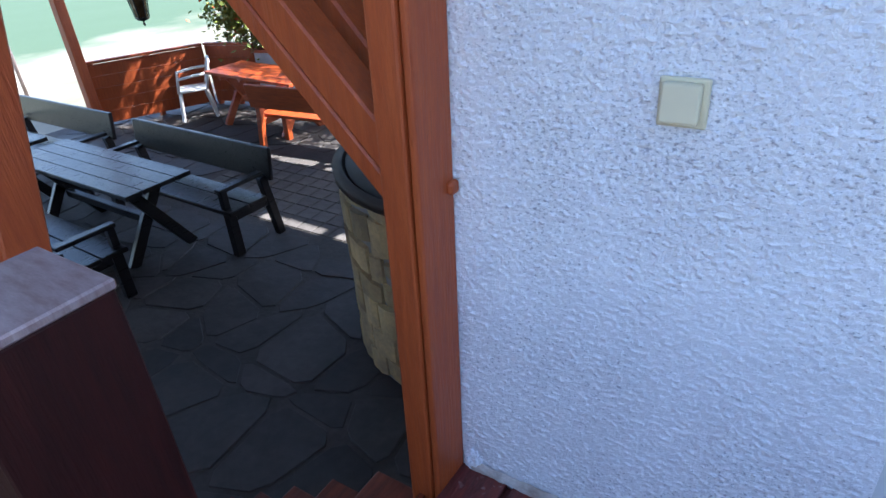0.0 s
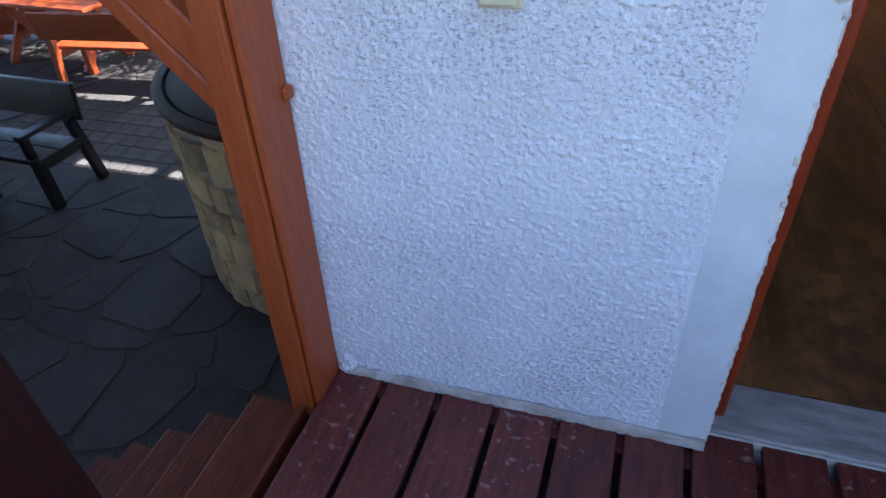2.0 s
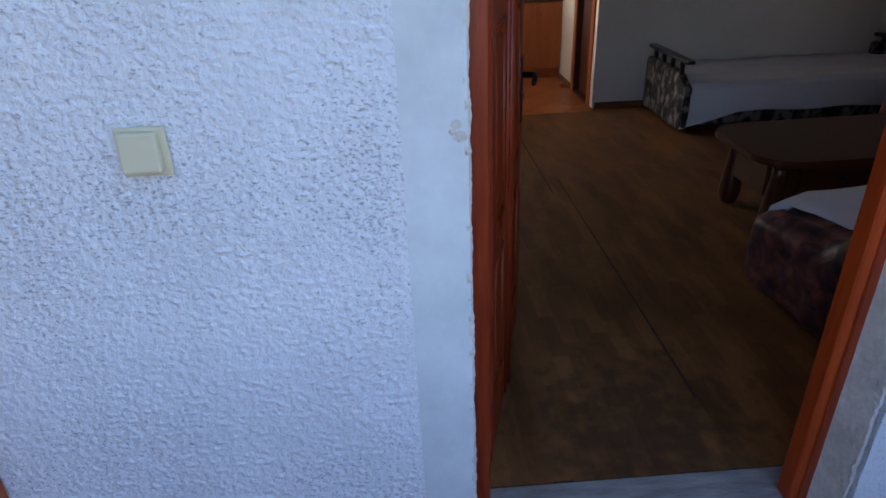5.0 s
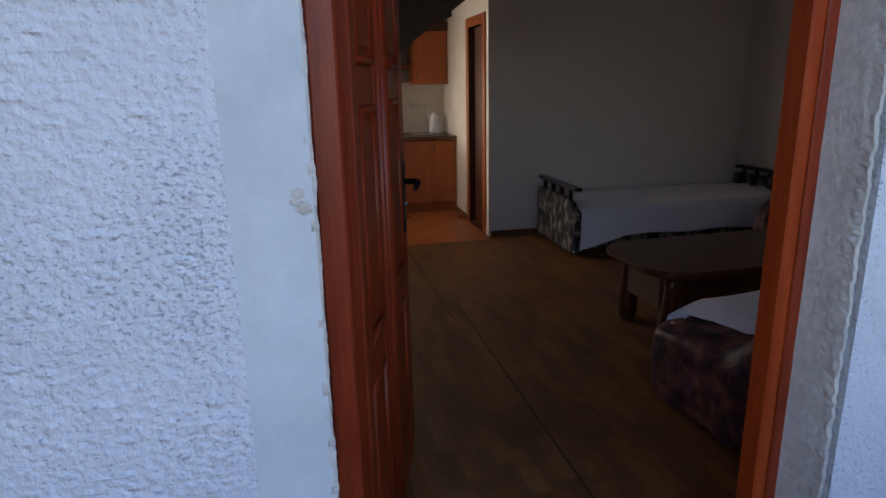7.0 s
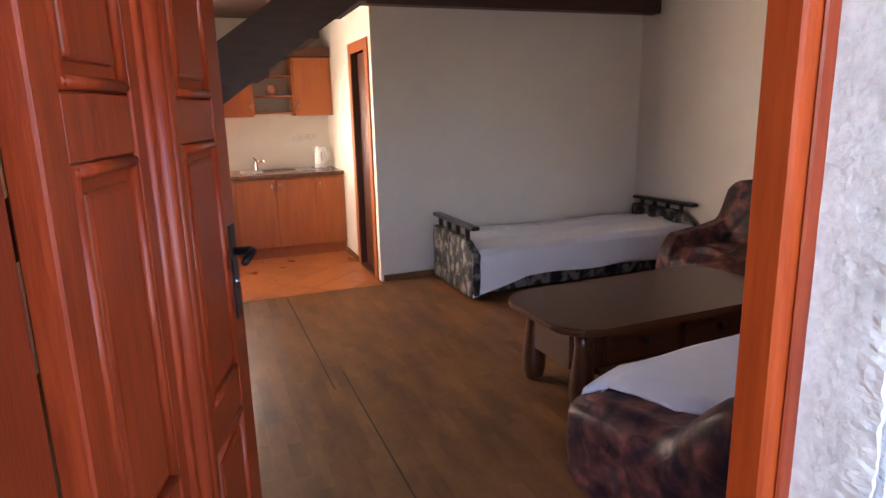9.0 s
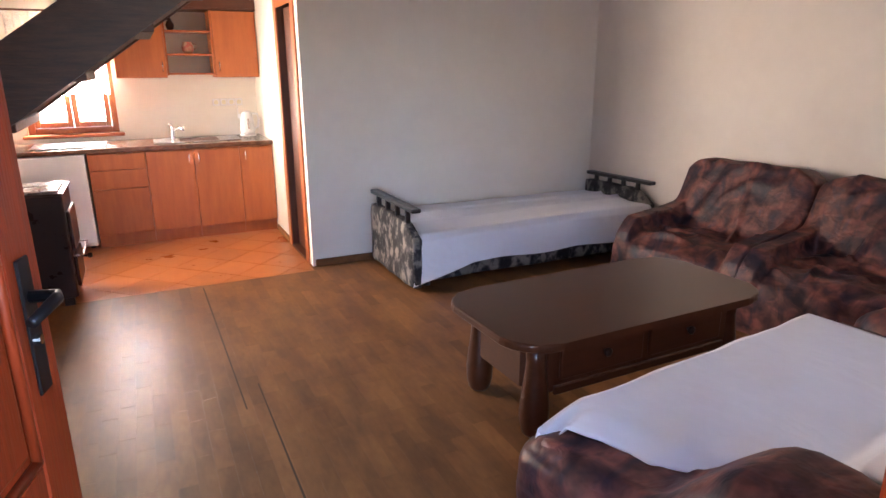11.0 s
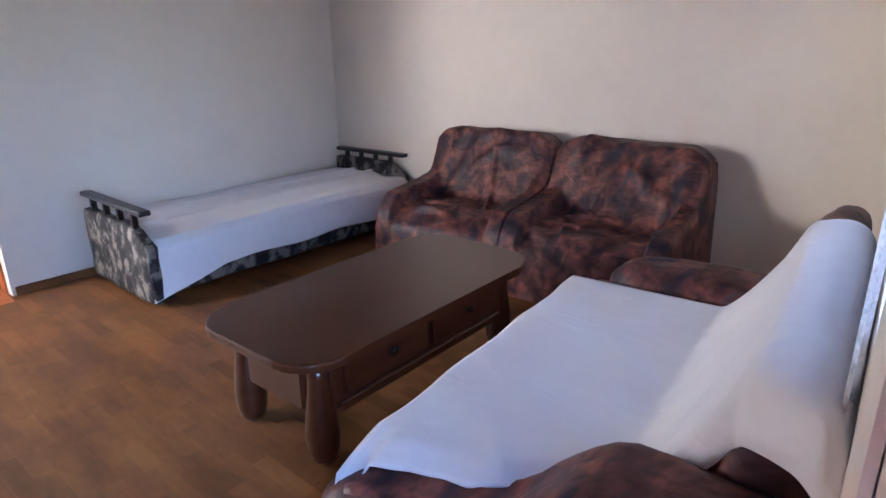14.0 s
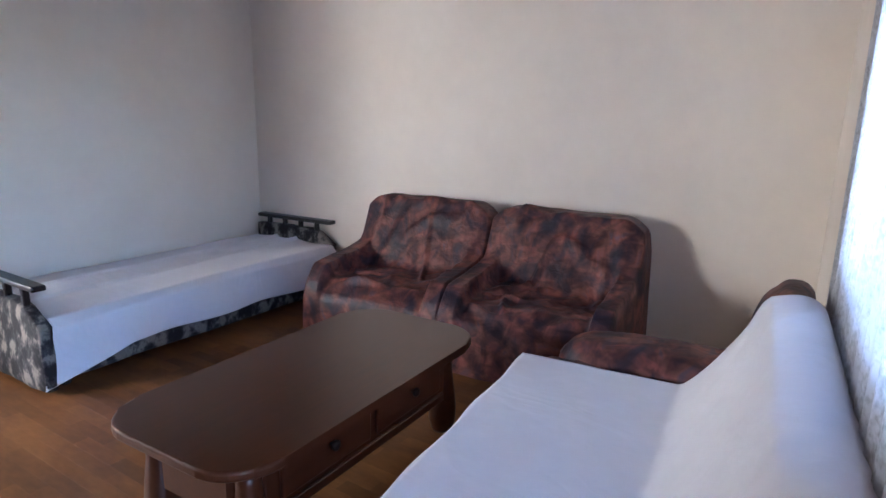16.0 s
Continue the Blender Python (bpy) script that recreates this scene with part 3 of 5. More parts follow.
K0, K1, KZ0, KZ1 = 0.80, 1.53, 0.93, 1.92
for x0, x1, z0, z1 in ((LEFT - 0.3, K0, 0, 2.9), (K1, 3.7, 0, 2.9), (K0, K1, 0, KZ0), (K0, K1, KZ1, 2.9)):
    box(x0, KW, z0, x1, KW + 0.3, z1, into=bm)
structure("wall_kitchen", bm, M_WALL_K, "warm cream kitchen wall with a window opening")
bm = bmesh.new()
S0, S1, SZ0, SZ1 = 4.76, 5.74, 0.92, 1.94   # side window
for y0, y1, z0, z1 in ((0.352, S0, 0, 2.9), (S1, KW, 0, 2.9), (S0, S1, 0, SZ0), (S0, S1, SZ1, 2.9)):
    box(LEFT - 0.25, y0, z0, LEFT, y1, z1, into=bm)
structure("wall_left", bm, M_WALL_K, "warm cream painted left wall with a window opening")

# ceiling: dark boards between beams, one mesh
bm = box(LEFT - 0.3, 0.0, CEIL + 0.08, 6.3, KW + 0.3, CEIL + 0.14)
for k in range(48):
    y = 0.28 + k * 0.135
    box(LEFT, y, CEIL + 0.058, 6.2, y + 0.128, CEIL + 0.078, into=bm)
tagged(mesh_ob("ceiling", bm, M_CEILWOOD), "dark brown boarded wooden ceiling", "ceiling", kind="structure")
for y in (1.5, 3.0, 4.44):
    ob = mesh_ob("ceiling_beam", beam((2.0, y, CEIL - 0.03), (xr(y) - 0.002, y, CEIL - 0.03), 0.13, 0.17, 0.008), M_CEILWOOD)
    tagged(ob, "dark brown squared timber ceiling beam", "beam", "ceiling beams")

# floors
floor = structure("floor", prism([(LEFT, 0.255), (2.3, 0.255), (5.95, 0.5), (5.6, P), (2.8, P), (2.8, 4.52), (LEFT, 4.52)], -0.06, -0.006), M_PARQUET_GAP, "worn honey-brown oak block parquet floor", "floor")
kfloor = structure("kitchen_floor", prism([(LEFT, 4.521), (2.799, 4.521), (2.799, P + 0.06), (3.6, P + 0.06), (3.6, KW), (LEFT, KW)], -0.06, -0.003), M_GROUT, "orange terracotta tiled kitchen floor", "floor")

# threshold
bm = box(1.165, 0.048, -0.018, 2.235, 0.254, 0.0, 0.006)
structure("door_sill", bm, M_SILL, "worn grey threshold board of the doorway", "threshold")
structure("foundation", box(1.06, 0.0476, G - 0.1, 2.4, 0.2535, -0.0205), M_MORTAR, "plain mortar footing under the threshold", "wall")

structure("subfloor", box(LEFT, 0.2, G - 0.1, 5.55, KW, -0.0605), M_JOINT, "plain slab under the floors", "foundation")
# two chips broken out of the plaster edge
bm = bmesh.new()
for cx, cz, r in ((1.158, 1.286, 0.011), (1.166, 1.262, 0.014), (1.150, 1.271, 0.007)):
    vs = bmesh.ops.create_icosphere(bm, subdivisions=3, radius=1.0)["verts"]
    for v in vs:
        k = r * (1 + 0.5 * noise.noise(v.co * 2.3 + Vector((cx * 50, 0, 0))))
        v.co = Vector((cx + v.co.x * k, v.co.y * 0.0035, cz + v.co.z * k * 0.8))
structure("plaster_chips", bm, M_MORTAR, "small broken chips in the plaster edge")

# baseboards
structure("baseboard", box(2.82, P - 0.014, 0, xr(P) - 0.01, P - 0.002, 0.055, 0.003), M_PARQUET, "narrow light wooden skirting board", "skirting")
structure("baseboard_return", box(2.786, BD1 + 0.07, 0, 2.798, 5.93, 0.055, 0.003), M_PARQUET, "narrow light wooden skirting board", "skirting")
structure("baseboard_right", prism([(xr(4.5) - 0.012, 4.5), (xr(4.5) - 0.002, 4.5), (xr(0.7) - 0.002, 0.7), (xr(0.7) - 0.012, 0.7)], 0, 0.055), M_PARQUET, "narrow light wooden skirting board", "skirting")


# ---------------------------------------------------------------- doors and windows
def front_door():
    frame_ob = thing("door_frame", "orange-red varnished wooden frame of the open front door", "door frame", kind="structure")
    part("jamb", box(1.186, 0.105, 0.0, 1.238, 0.335, 2.06, 0.005), M_DOORWOOD, frame_ob)
    part("jamb", box(2.158, 0.105, 0.0, 2.214, 0.168, 2.06, 0.005), M_FRAMEWOOD, frame_ob)
    part("stop", box(2.186, 0.098, 0.0, 2.2135, 0.1045, 2.05, 0.003), M_DOORWOOD, frame_ob, "darker red front stop")
    part("head", box(1.186, 0.105, 2.0605, 2.214, 0.205, 2.10, 0.005), M_FRAMEWOOD, frame_ob)
    door = thing("door_1", "dark red varnished panelled front door standing open inwards", "door", pose(1.254, 0.352, 0.012, 0, 0, 90 - 14.8))
    L, H, T = 0.93, 2.02, 0.045
    # local x along the leaf, -y is the outer panelled face
    for x0, x1 in ((0, 0.07), (L - 0.12, L), (0.30, 0.54)):
        part("stile", box(x0, -T / 2, 0, x1, T / 2, H, 0.004), M_DOORWOOD, door)
    for z0, z1 in ((0, 0.20), (0.70, 0.80), (1.39, 1.48), (H - 0.13, H)):
        for x0, x1 in ((0.071, 0.299), (0.541, L - 0.121)):
            part("rail", box(x0, -T / 2 + 0.002, z0, x1, T / 2 - 0.002, z1, 0.003), M_DOORWOOD, door)
    for z0, z1 in ((0.20, 0.70), (0.80, 1.39), (1.48, H - 0.13)):
        for x0, x1 in ((0.07, 0.30), (0.54, L - 0.12)):
            p = part("panel", box(x0 + 0.002, -0.011, z0 + 0.002, x1 - 0.002, 0.011, z1 - 0.002), M_DOORWOOD, door)
            part("raised_field", box(x0 + 0.035, -0.021, z0 + 0.04, x1 - 0.035, 0.021, z1 - 0.04, 0.009, 2), M_DOORWOOD, p)
            for za in (z0 + 0.0125, z1 - 0.0125):
                part("moulding", tube([(x0 + 0.006, -0.016, za), (x1 - 0.006, -0.016, za)], 0.010, 8), M_DOORWOOD, p, "", True)
            for xa in (x0 + 0.012, x1 - 0.012):
                part("moulding", tube([(xa, -0.016, z0 + 0.006), (xa, -0.016, z1 - 0.006)], 0.010, 8), M_DOORWOOD, p, "", True)
    for xa, r in ((0.355, 0.010), (0.42, 0.020), (0.485, 0.010)):      # beads down the middle stile
        part("bead", tube([(xa, -T / 2, 0.01), (xa, -T / 2, H - 0.01)], r, 12), M_DOORWOOD, door, "", True)
    for s in (-1, 1):
        y0 = s * (T / 2)
        plate = part("handle_plate", box(L - 0.09, min(y0, y0 + s * 0.006), 0.92, L - 0.045, max(y0, y0 + s * 0.006), 1.17, 0.002), M_BLACK, door, "black handle plate")
        part("lever", tube([(L - 0.067, y0 + s * 0.006, 1.10), (L - 0.067, y0 + s * 0.05, 1.10), (L - 0.085, y0 + s * 0.055, 1.10), (L - 0.185, y0 + s * 0.055, 1.095)], [0.011, 0.011, 0.011, 0.009], 10), M_BLACK, plate, "black lever handle", True)
        part("keyhole", tube([(L - 0.067, y0 + s * 0.004, 1.02), (L - 0.067, y0 + s * 0.012, 1.02)], 0.009, 12), M_CHROME, plate, "steel lock cylinder")
    part("latch_edge", box(L, -0.011, 0.95, L + 0.003, 0.011, 1.15), M_STEEL, door)


front_door()


def casement(name, label, x0, x1, z0, z1, y, mats, mullions=1, deep=0.07):
    w = thing(name, label, "window", kind="structure")
    t = 0.055
    part("window_frame", box(x0, y, z0, x0 + t, y + deep, z1, 0.004), mats, w)
    part("window_frame", box(x1 - t, y, z0, x1, y + deep, z1, 0.004), mats, w)
    part("window_frame", box(x0 + t, y, z0, x1 - t, y + deep, z0 + t, 0.004), mats, w)
    part("window_frame", box(x0 + t, y, z1 - t, x1 - t, y + deep, z1, 0.004), mats, w)
    n = mullions + 1
    cw = (x1 - x0 - 2 * t) / n
    for i in range(n):
        a, b = x0 + t + i * cw + 0.003, x0 + t + (i + 1) * cw - 0.003
        s = part("sash", box(a, y - 0.012, z0 + t + 0.003, a + 0.045, y + 0.04, z1 - t - 0.003, 0.004), mats, w)
        part("sash_stile", box(b - 0.045, y - 0.012, z0 + t + 0.003, b, y + 0.04, z1 - t - 0.003, 0.004), mats, s)
        part("sash_rail", box(a + 0.045, y - 0.012, z0 + t + 0.003, b - 0.045, y + 0.04, z0 + t + 0.05, 0.004), mats, s)
        part("sash_rail", box(a + 0.045, y - 0.012, z1 - t - 0.05, b - 0.045, y + 0.04, z1 - t - 0.003, 0.004), mats, s)
        g = part("pane", box(a + 0.045, y + 0.012, z0 + t + 0.05, b - 0.045, y + 0.016, z1 - t - 0.05), M_GLASS, s)
        g.visible_shadow = False
    return w


M_BATHDOOR = mat("red_brown_bathroom_door_wood", (0.110, 0.034, 0.014), (0.065, 0.020, 0.010), 0.45, 5.0, (9, 9, 1), bump=0.15, bump_scale=12, fine=0.15)
M_WINWOOD = mat("orange_varnished_window_wood", (0.42, 0.12, 0.03), (0.33, 0.085, 0.022), 0.35, 5.0, (8, 8, 1), fine=0.12)
wk = casement("window_1", "orange varnished two-light kitchen window, brightly backlit", K0, K1, KZ0, KZ1, KW + 0.06, M_WINWOOD)
part("window_sill", box(K0 - 0.04, KW - 0.05, KZ0 - 0.03, K1 + 0.04, KW + 0.06, KZ0, 0.006), M_WINWOOD, wk)
part("window_handle", box((K0 + K1) / 2 - 0.012, KW + 0.02, 1.38, (K0 + K1) / 2 + 0.012, KW + 0.047, 1.52, 0.005), M_STEEL, wk)
ws = casement("window_3", "orange varnished side window of the kitchen, brightly backlit", S0, S1, SZ0, SZ1, -0.26, M_WINWOOD)
ws.matrix_world = Matrix.Rotation(radians(90), 4, 'Z')
casement("window_2", "varnished wooden window of the room behind lace", W0, W1, WZ0, WZ1, 0.14, M_WINWOOD, 1)


def bathroom_door():
    d = thing("door_2", "dark brown bathroom door with a pale orange frame, closed", "door", kind="structure")
    part("door_leaf", box(2.850, BD0 + 0.05, 0.012, 2.885, BD1 - 0.05, 1.955, 0.004), M_BATHDOOR, d)
    for y0, y1 in ((BD0 - 0.045, BD0 + 0.05), (BD1 - 0.05, BD1 + 0.045)):
        part("frame_post", box(2.786, y0, 0.0, 2.798, y1, 2.045, 0.003), M_WINWOOD, d)
    part("jamb", box(2.7985, BD0 + 0.001, 0.0, 2.915, BD0 + 0.03, 1.997, 0.003), M_BATHDOOR, d)
    part("jamb", box(2.7985, BD1 - 0.03, 0.0, 2.915, BD1 - 0.001, 1.997, 0.003), M_BATHDOOR, d)
    part("frame_head", box(2.786, BD0 + 0.051, 1.955, 2.798, BD1 - 0.051, 2.045, 0.003), M_WINWOOD, d)
    part("doorstep", box(2.79, BD0 + 0.031, 0.0, 2.915, BD1 - 0.031, 0.012, 0.003), M_BATHDOOR, d)


bathroom_door()


# ---------------------------------------------------------------- inner staircase over the kitchen way
def staircase():
    st = thing("staircase", "dark brown open timber staircase seen from below", "staircase")
    s = 0.712
    z0 = lambda x: 1.312 + s * (x - 1.303)      # lower edge of the stringer
    for y in (2.86, 3.62):
        bm = bmesh.new()
        xa, xb = LEFT + 0.005, 2.62
        prof = [(xa, z0(xa)), (xb, z0(xb)), (xb, z0(xb) + 0.30), (xa, z0(xa) + 0.30)]
        lo = [bm.verts.new((x, y, z)) for x, z in prof]
        hi = [bm.verts.new((x, y + 0.05, z)) for x, z in prof]
        bm.faces.new(lo)
        bm.faces.new(hi[::-1])
        for i in range(4):
            bm.faces.new((lo[i], lo[(i + 1) % 4], hi[(i + 1) % 4], hi[i]))
        part("stringer", bm, M_STAIRWOOD, st)
    bm = bmesh.new()
    xa, xb = LEFT + 0.005, 2.62
    prof = [(xa, z0(xa) + 0.012), (xb, z0(xb) + 0.012), (xb, z0(xb) + 0.032), (xa, z0(xa) + 0.032)]
    lo = [bm.verts.new((x, 2.911, z)) for x, z in prof]
    hi = [bm.verts.new((x, 3.619, z)) for x, z in prof]
    bm.faces.new(lo)
    bm.faces.new(hi[::-1])
    for i in range(4):
        bm.faces.new((lo[i], lo[(i + 1) % 4], hi[(i + 1) % 4], hi[i]))
    part("soffit", bm, M_STAIRWOOD, st)
    for k in range(8):
        x = LEFT + 0.02 + k * 0.27
        z = z0(x) + 0.17
        part("tread", box(x, 2.912, z, x + 0.29, 3.618, z + 0.04, 0.004), M_STAIRWOOD, st)
        part("riser", box(x + 0.265, 2.912, z + 0.041, x + 0.283, 3.618, z + 0.178), M_STAIRWOOD, st)


staircase()

# ---------------------------------------------------------------- bed along the partition
def bed():
    b = thing("bed", "fold-out single bed with grey floral upholstery and dark railed arms", "bed")
    part("base", soft((2.02, 0.80, 0.24), 0.03, 8, wrinkle=0.01), M_FLORAL, b, "", True).matrix_world = pose(4.37, 4.16, 0.16)
    for i, (x0, y0, x1, y1, h) in enumerate(((3.30, 4.57, 3.305, 3.70, 0.47), (5.385, 4.57, 5.45, 3.78, 0.50))):
        ang = math.atan2(y1 - y0, x1 - x0)
        L = math.hypot(x1 - x0, y1 - y0)
        m = Matrix.Translation(((x0 + x1) / 2, (y0 + y1) / 2, 0)) @ Matrix.Rotation(ang, 4, 'Z')

        def sh(p, u, L=L):
            if u.x > 0.55 and u.z > 0.3:          # rounded front shoulder
                p.z -= 0.10 * (u.x - 0.55) / 0.45 * (u.z - 0.3) / 0.7
            return p
        arm = part("arm", moved(soft((L, 0.09, h), 0.03, 10, wrinkle=0.012, shape=sh), m @ Matrix.Translation((0, 0, h / 2 + 0.015))), M_FLORAL, b, "padded arm in grey and black floral cloth", True)
        part("rail", moved(box(-L / 2 + 0.02, -0.035, 0.555, L / 2 - 0.02, 0.035, 0.585, 0.008, 2), m), M_DARKWOOD, arm, "dark wooden arm rail")
        for k in range(4):
            x = -L / 2 + 0.12 + k * (L - 0.30) / 3
            part("spindle", moved(box(x - 0.015, -0.017, 0.44, x + 0.015, 0.017, 0.556, 0.004), m), M_DARKWOOD, arm)
    for x in (3.42, 5.28):
        for y in (3.84, 4.46):
            part("foot", lathe([(0.03, 0.0), (0.035, 0.05)], 10, (x, y, 0.0)), M_DARKWOOD, b)
    mt = thing("bed_sheet", "white cotton sheet draped over the bed, slightly creased", "bed sheet")

    def f(u, v):
        # u along the bed, v from the wall over the front edge
        x = 3.345 + u * 2.02 + 0.06 * v * u
        w = v * 1.10
        top = 0.405 + 0.012 * noise.noise(Vector((x * 2.3, w * 3, 1))) + 0.004 * math.sin(w * 22 + x * 2)
        for w0, tilt in ((0.20, 0.03), (0.46, -0.03)):   # pressed fold lines
            top += 0.022 * math.exp(-((w - w0 - tilt * u) / 0.014) ** 2)
        if w < 0.80:
            y, z = 4.57 - w, top
        else:
            d = w - 0.80
            y = 3.77 - 0.03 * min(1, d / 0.05) - 0.02 * math.sin(x * 9) * d / 0.3 - 0.16 * d
            z = top - d * 0.80
            if u < 0.18:
                z -= (0.18 - u) * 0.7 * d / 0.3
                x -= 0.25 * d * (0.18 - u) / 0.18
        return Vector((x, y, z))
    part("sheet", cloth(f, 70, 120, 0.006), M_SHEET, mt, "", True)


bed()


# ---------------------------------------------------------------- two-seat sofa under a slipcover
def smooth_max(vals, k=34.0):
    m = max(vals)
    return m + math.log(sum(math.exp(k * (v - m)) for v in vals)) / k


def seat_cover(width, depth, seed, back_h=0.86, seat_h=0.40, arm_h=0.57):
    """A loose cover drawn over one seat with its arms and back, hanging to the floor."""
    nx, ny = 110, 120

    def height(x, y):
        e = abs(y) / (width / 2)
        back = back_h - 0.075 * (max(0, e - 0.72) / 0.28) ** 2 - max(0, x - 0.19) * 2.3 - 6.0 * max(0, 0.05 - x) ** 1.2
        arm = arm_h - 0.10 * x + 0.05 * max(0, 0.5 - x) - 2.6 * max(0, 0.80 - e) ** 1.1 - 3.0 * max(0, x - depth + 0.10) ** 1.5
        seat = seat_h + 0.025 * (1 - e * e) - 2.2 * max(0, x - depth + 0.12) ** 1.5
        web = back_h - 0.10 - 0.95 * x - 1.8 * max(0, 0.92 - e)     # cloth drawn from the back's corner to the arm
        return smooth_max((back, arm, seat, web))
    bm = bmesh.new()
    rows = []
    for i in range(nx + 1):
        row = []
        x = depth * i / nx
        for j in range(ny + 1):
            y = width * (j / ny - 0.5)
            q = Vector((x * 5 + seed, y * 5, 2.0))
            cr = noise.turbulence(q, 3, False) - 0.45
            fold = math.sin((y * 0.8 + x * 1.3) * 28 + 4 * noise.noise(q * 0.6)) * max(0, noise.noise(q * 0.7 + Vector((3, 3, 0))))
            calm = min(1.0, max(0.13, (x - 0.06) / 0.16))
            if x < 0.32:
                calm *= max(0.1, 1 - 2.6 * max(0.0, abs(y) / (width / 2) - 0.62))
            e = abs(y) / (width / 2)
            calm *= max(0.10, 1 - 3.6 * max(0.0, e - 0.62)) * max(0.15, 1 - 5.0 * max(0.0, x - depth + 0.16))
            ridge = 0.0
            for k, (ax, ay, fr) in enumerate(((1.0, 0.55, 9.0), (0.5, -1.0, 7.0), (1.2, 0.1, 13.0))):
                s = (x * ax + y * ay) * fr + 2.2 * noise.noise(q * 0.55 + Vector((k * 5, 0, 0)))
                ridge += max(0.0, 1 - abs(math.sin(s)) * 3.2) * max(0.0, 0.15 + noise.noise(q * 0.5 + Vector((0, k * 9, 3))))
            z = height(x, y) + calm * (0.020 * cr + 0.024 * fold + 0.075 * ridge)
            row.append(Vector((x + 0.018 * noise.noise(q + Vector((0, 0, 7))), y, z)))
        rows.append(row)
    # hang the cover down on all sides, with soft folds
    def hang(p, out, t, s):
        w = 0.018 * noise.noise(Vector((p.x * 7 + seed, p.y * 7, t * 2)))
        return Vector((p.x, p.y, 0)) + out * (0.012 + w * t + 0.01 * math.sin(t * 3)) + Vector((0, 0, p.z * (1 - t) + 0.015 * t))
    steps = (0.15, 0.4, 0.7, 1.0)
    g = []
    for i in range(nx + 1):
        left = [hang(rows[i][0], Vector((0, -1, 0)), t, 0) for t in reversed(steps)]
        right = [hang(rows[i][-1], Vector((0, 1, 0)), t, 0) for t in steps]
        g.append(left + rows[i] + right)
    front = [[hang(p, Vector((1, 0, 0)), t, 0) for p in g[-1]] for t in steps]
    for k, t in enumerate(steps):
        for q, p in zip(front[k], g[nx]):
            q.z = min(q.z, p.z)
    back = [[hang(p, Vector((-1, 0, 0)), t, 0) for p in g[0]] for t in reversed(steps)]
    for k, t in enumerate(reversed(steps)):
        for q, p in zip(back[k], g[0]):
            q.z = min(q.z, p.z)
    allr = back + g + front
    vs = [[bm.verts.new(p) for p in r] for r in allr]
    for a, c in zip(vs, vs[1:]):
        for j in range(len(a) - 1):
            bm.faces.new((a[j], a[j + 1], c[j + 1], c[j]))
    return bm


def sofa():
    ang = math.atan(0.085)
    m0 = Matrix.Translation((xr(2.39) - 0.045, 2.39, 0)) @ Matrix.Rotation(math.pi + ang, 4, 'Z')
    s = thing("sofa", "two-seat sofa under a loose mottled plum and rust slipcover", "sofa", m0)
    for i, y in enumerate((-0.478, 0.478)):
        part("seat_cover", moved(seat_cover(0.935, 0.88, 8.3 + 3.7 * i), Matrix.Translation((0, y, 0))), M_SLIPCOVER, s, "", True)
    part("base", box(0.04, -0.92, 0.02, 0.82, 0.92, 0.34, 0.02), M_SLIPCOVER, s)


sofa()


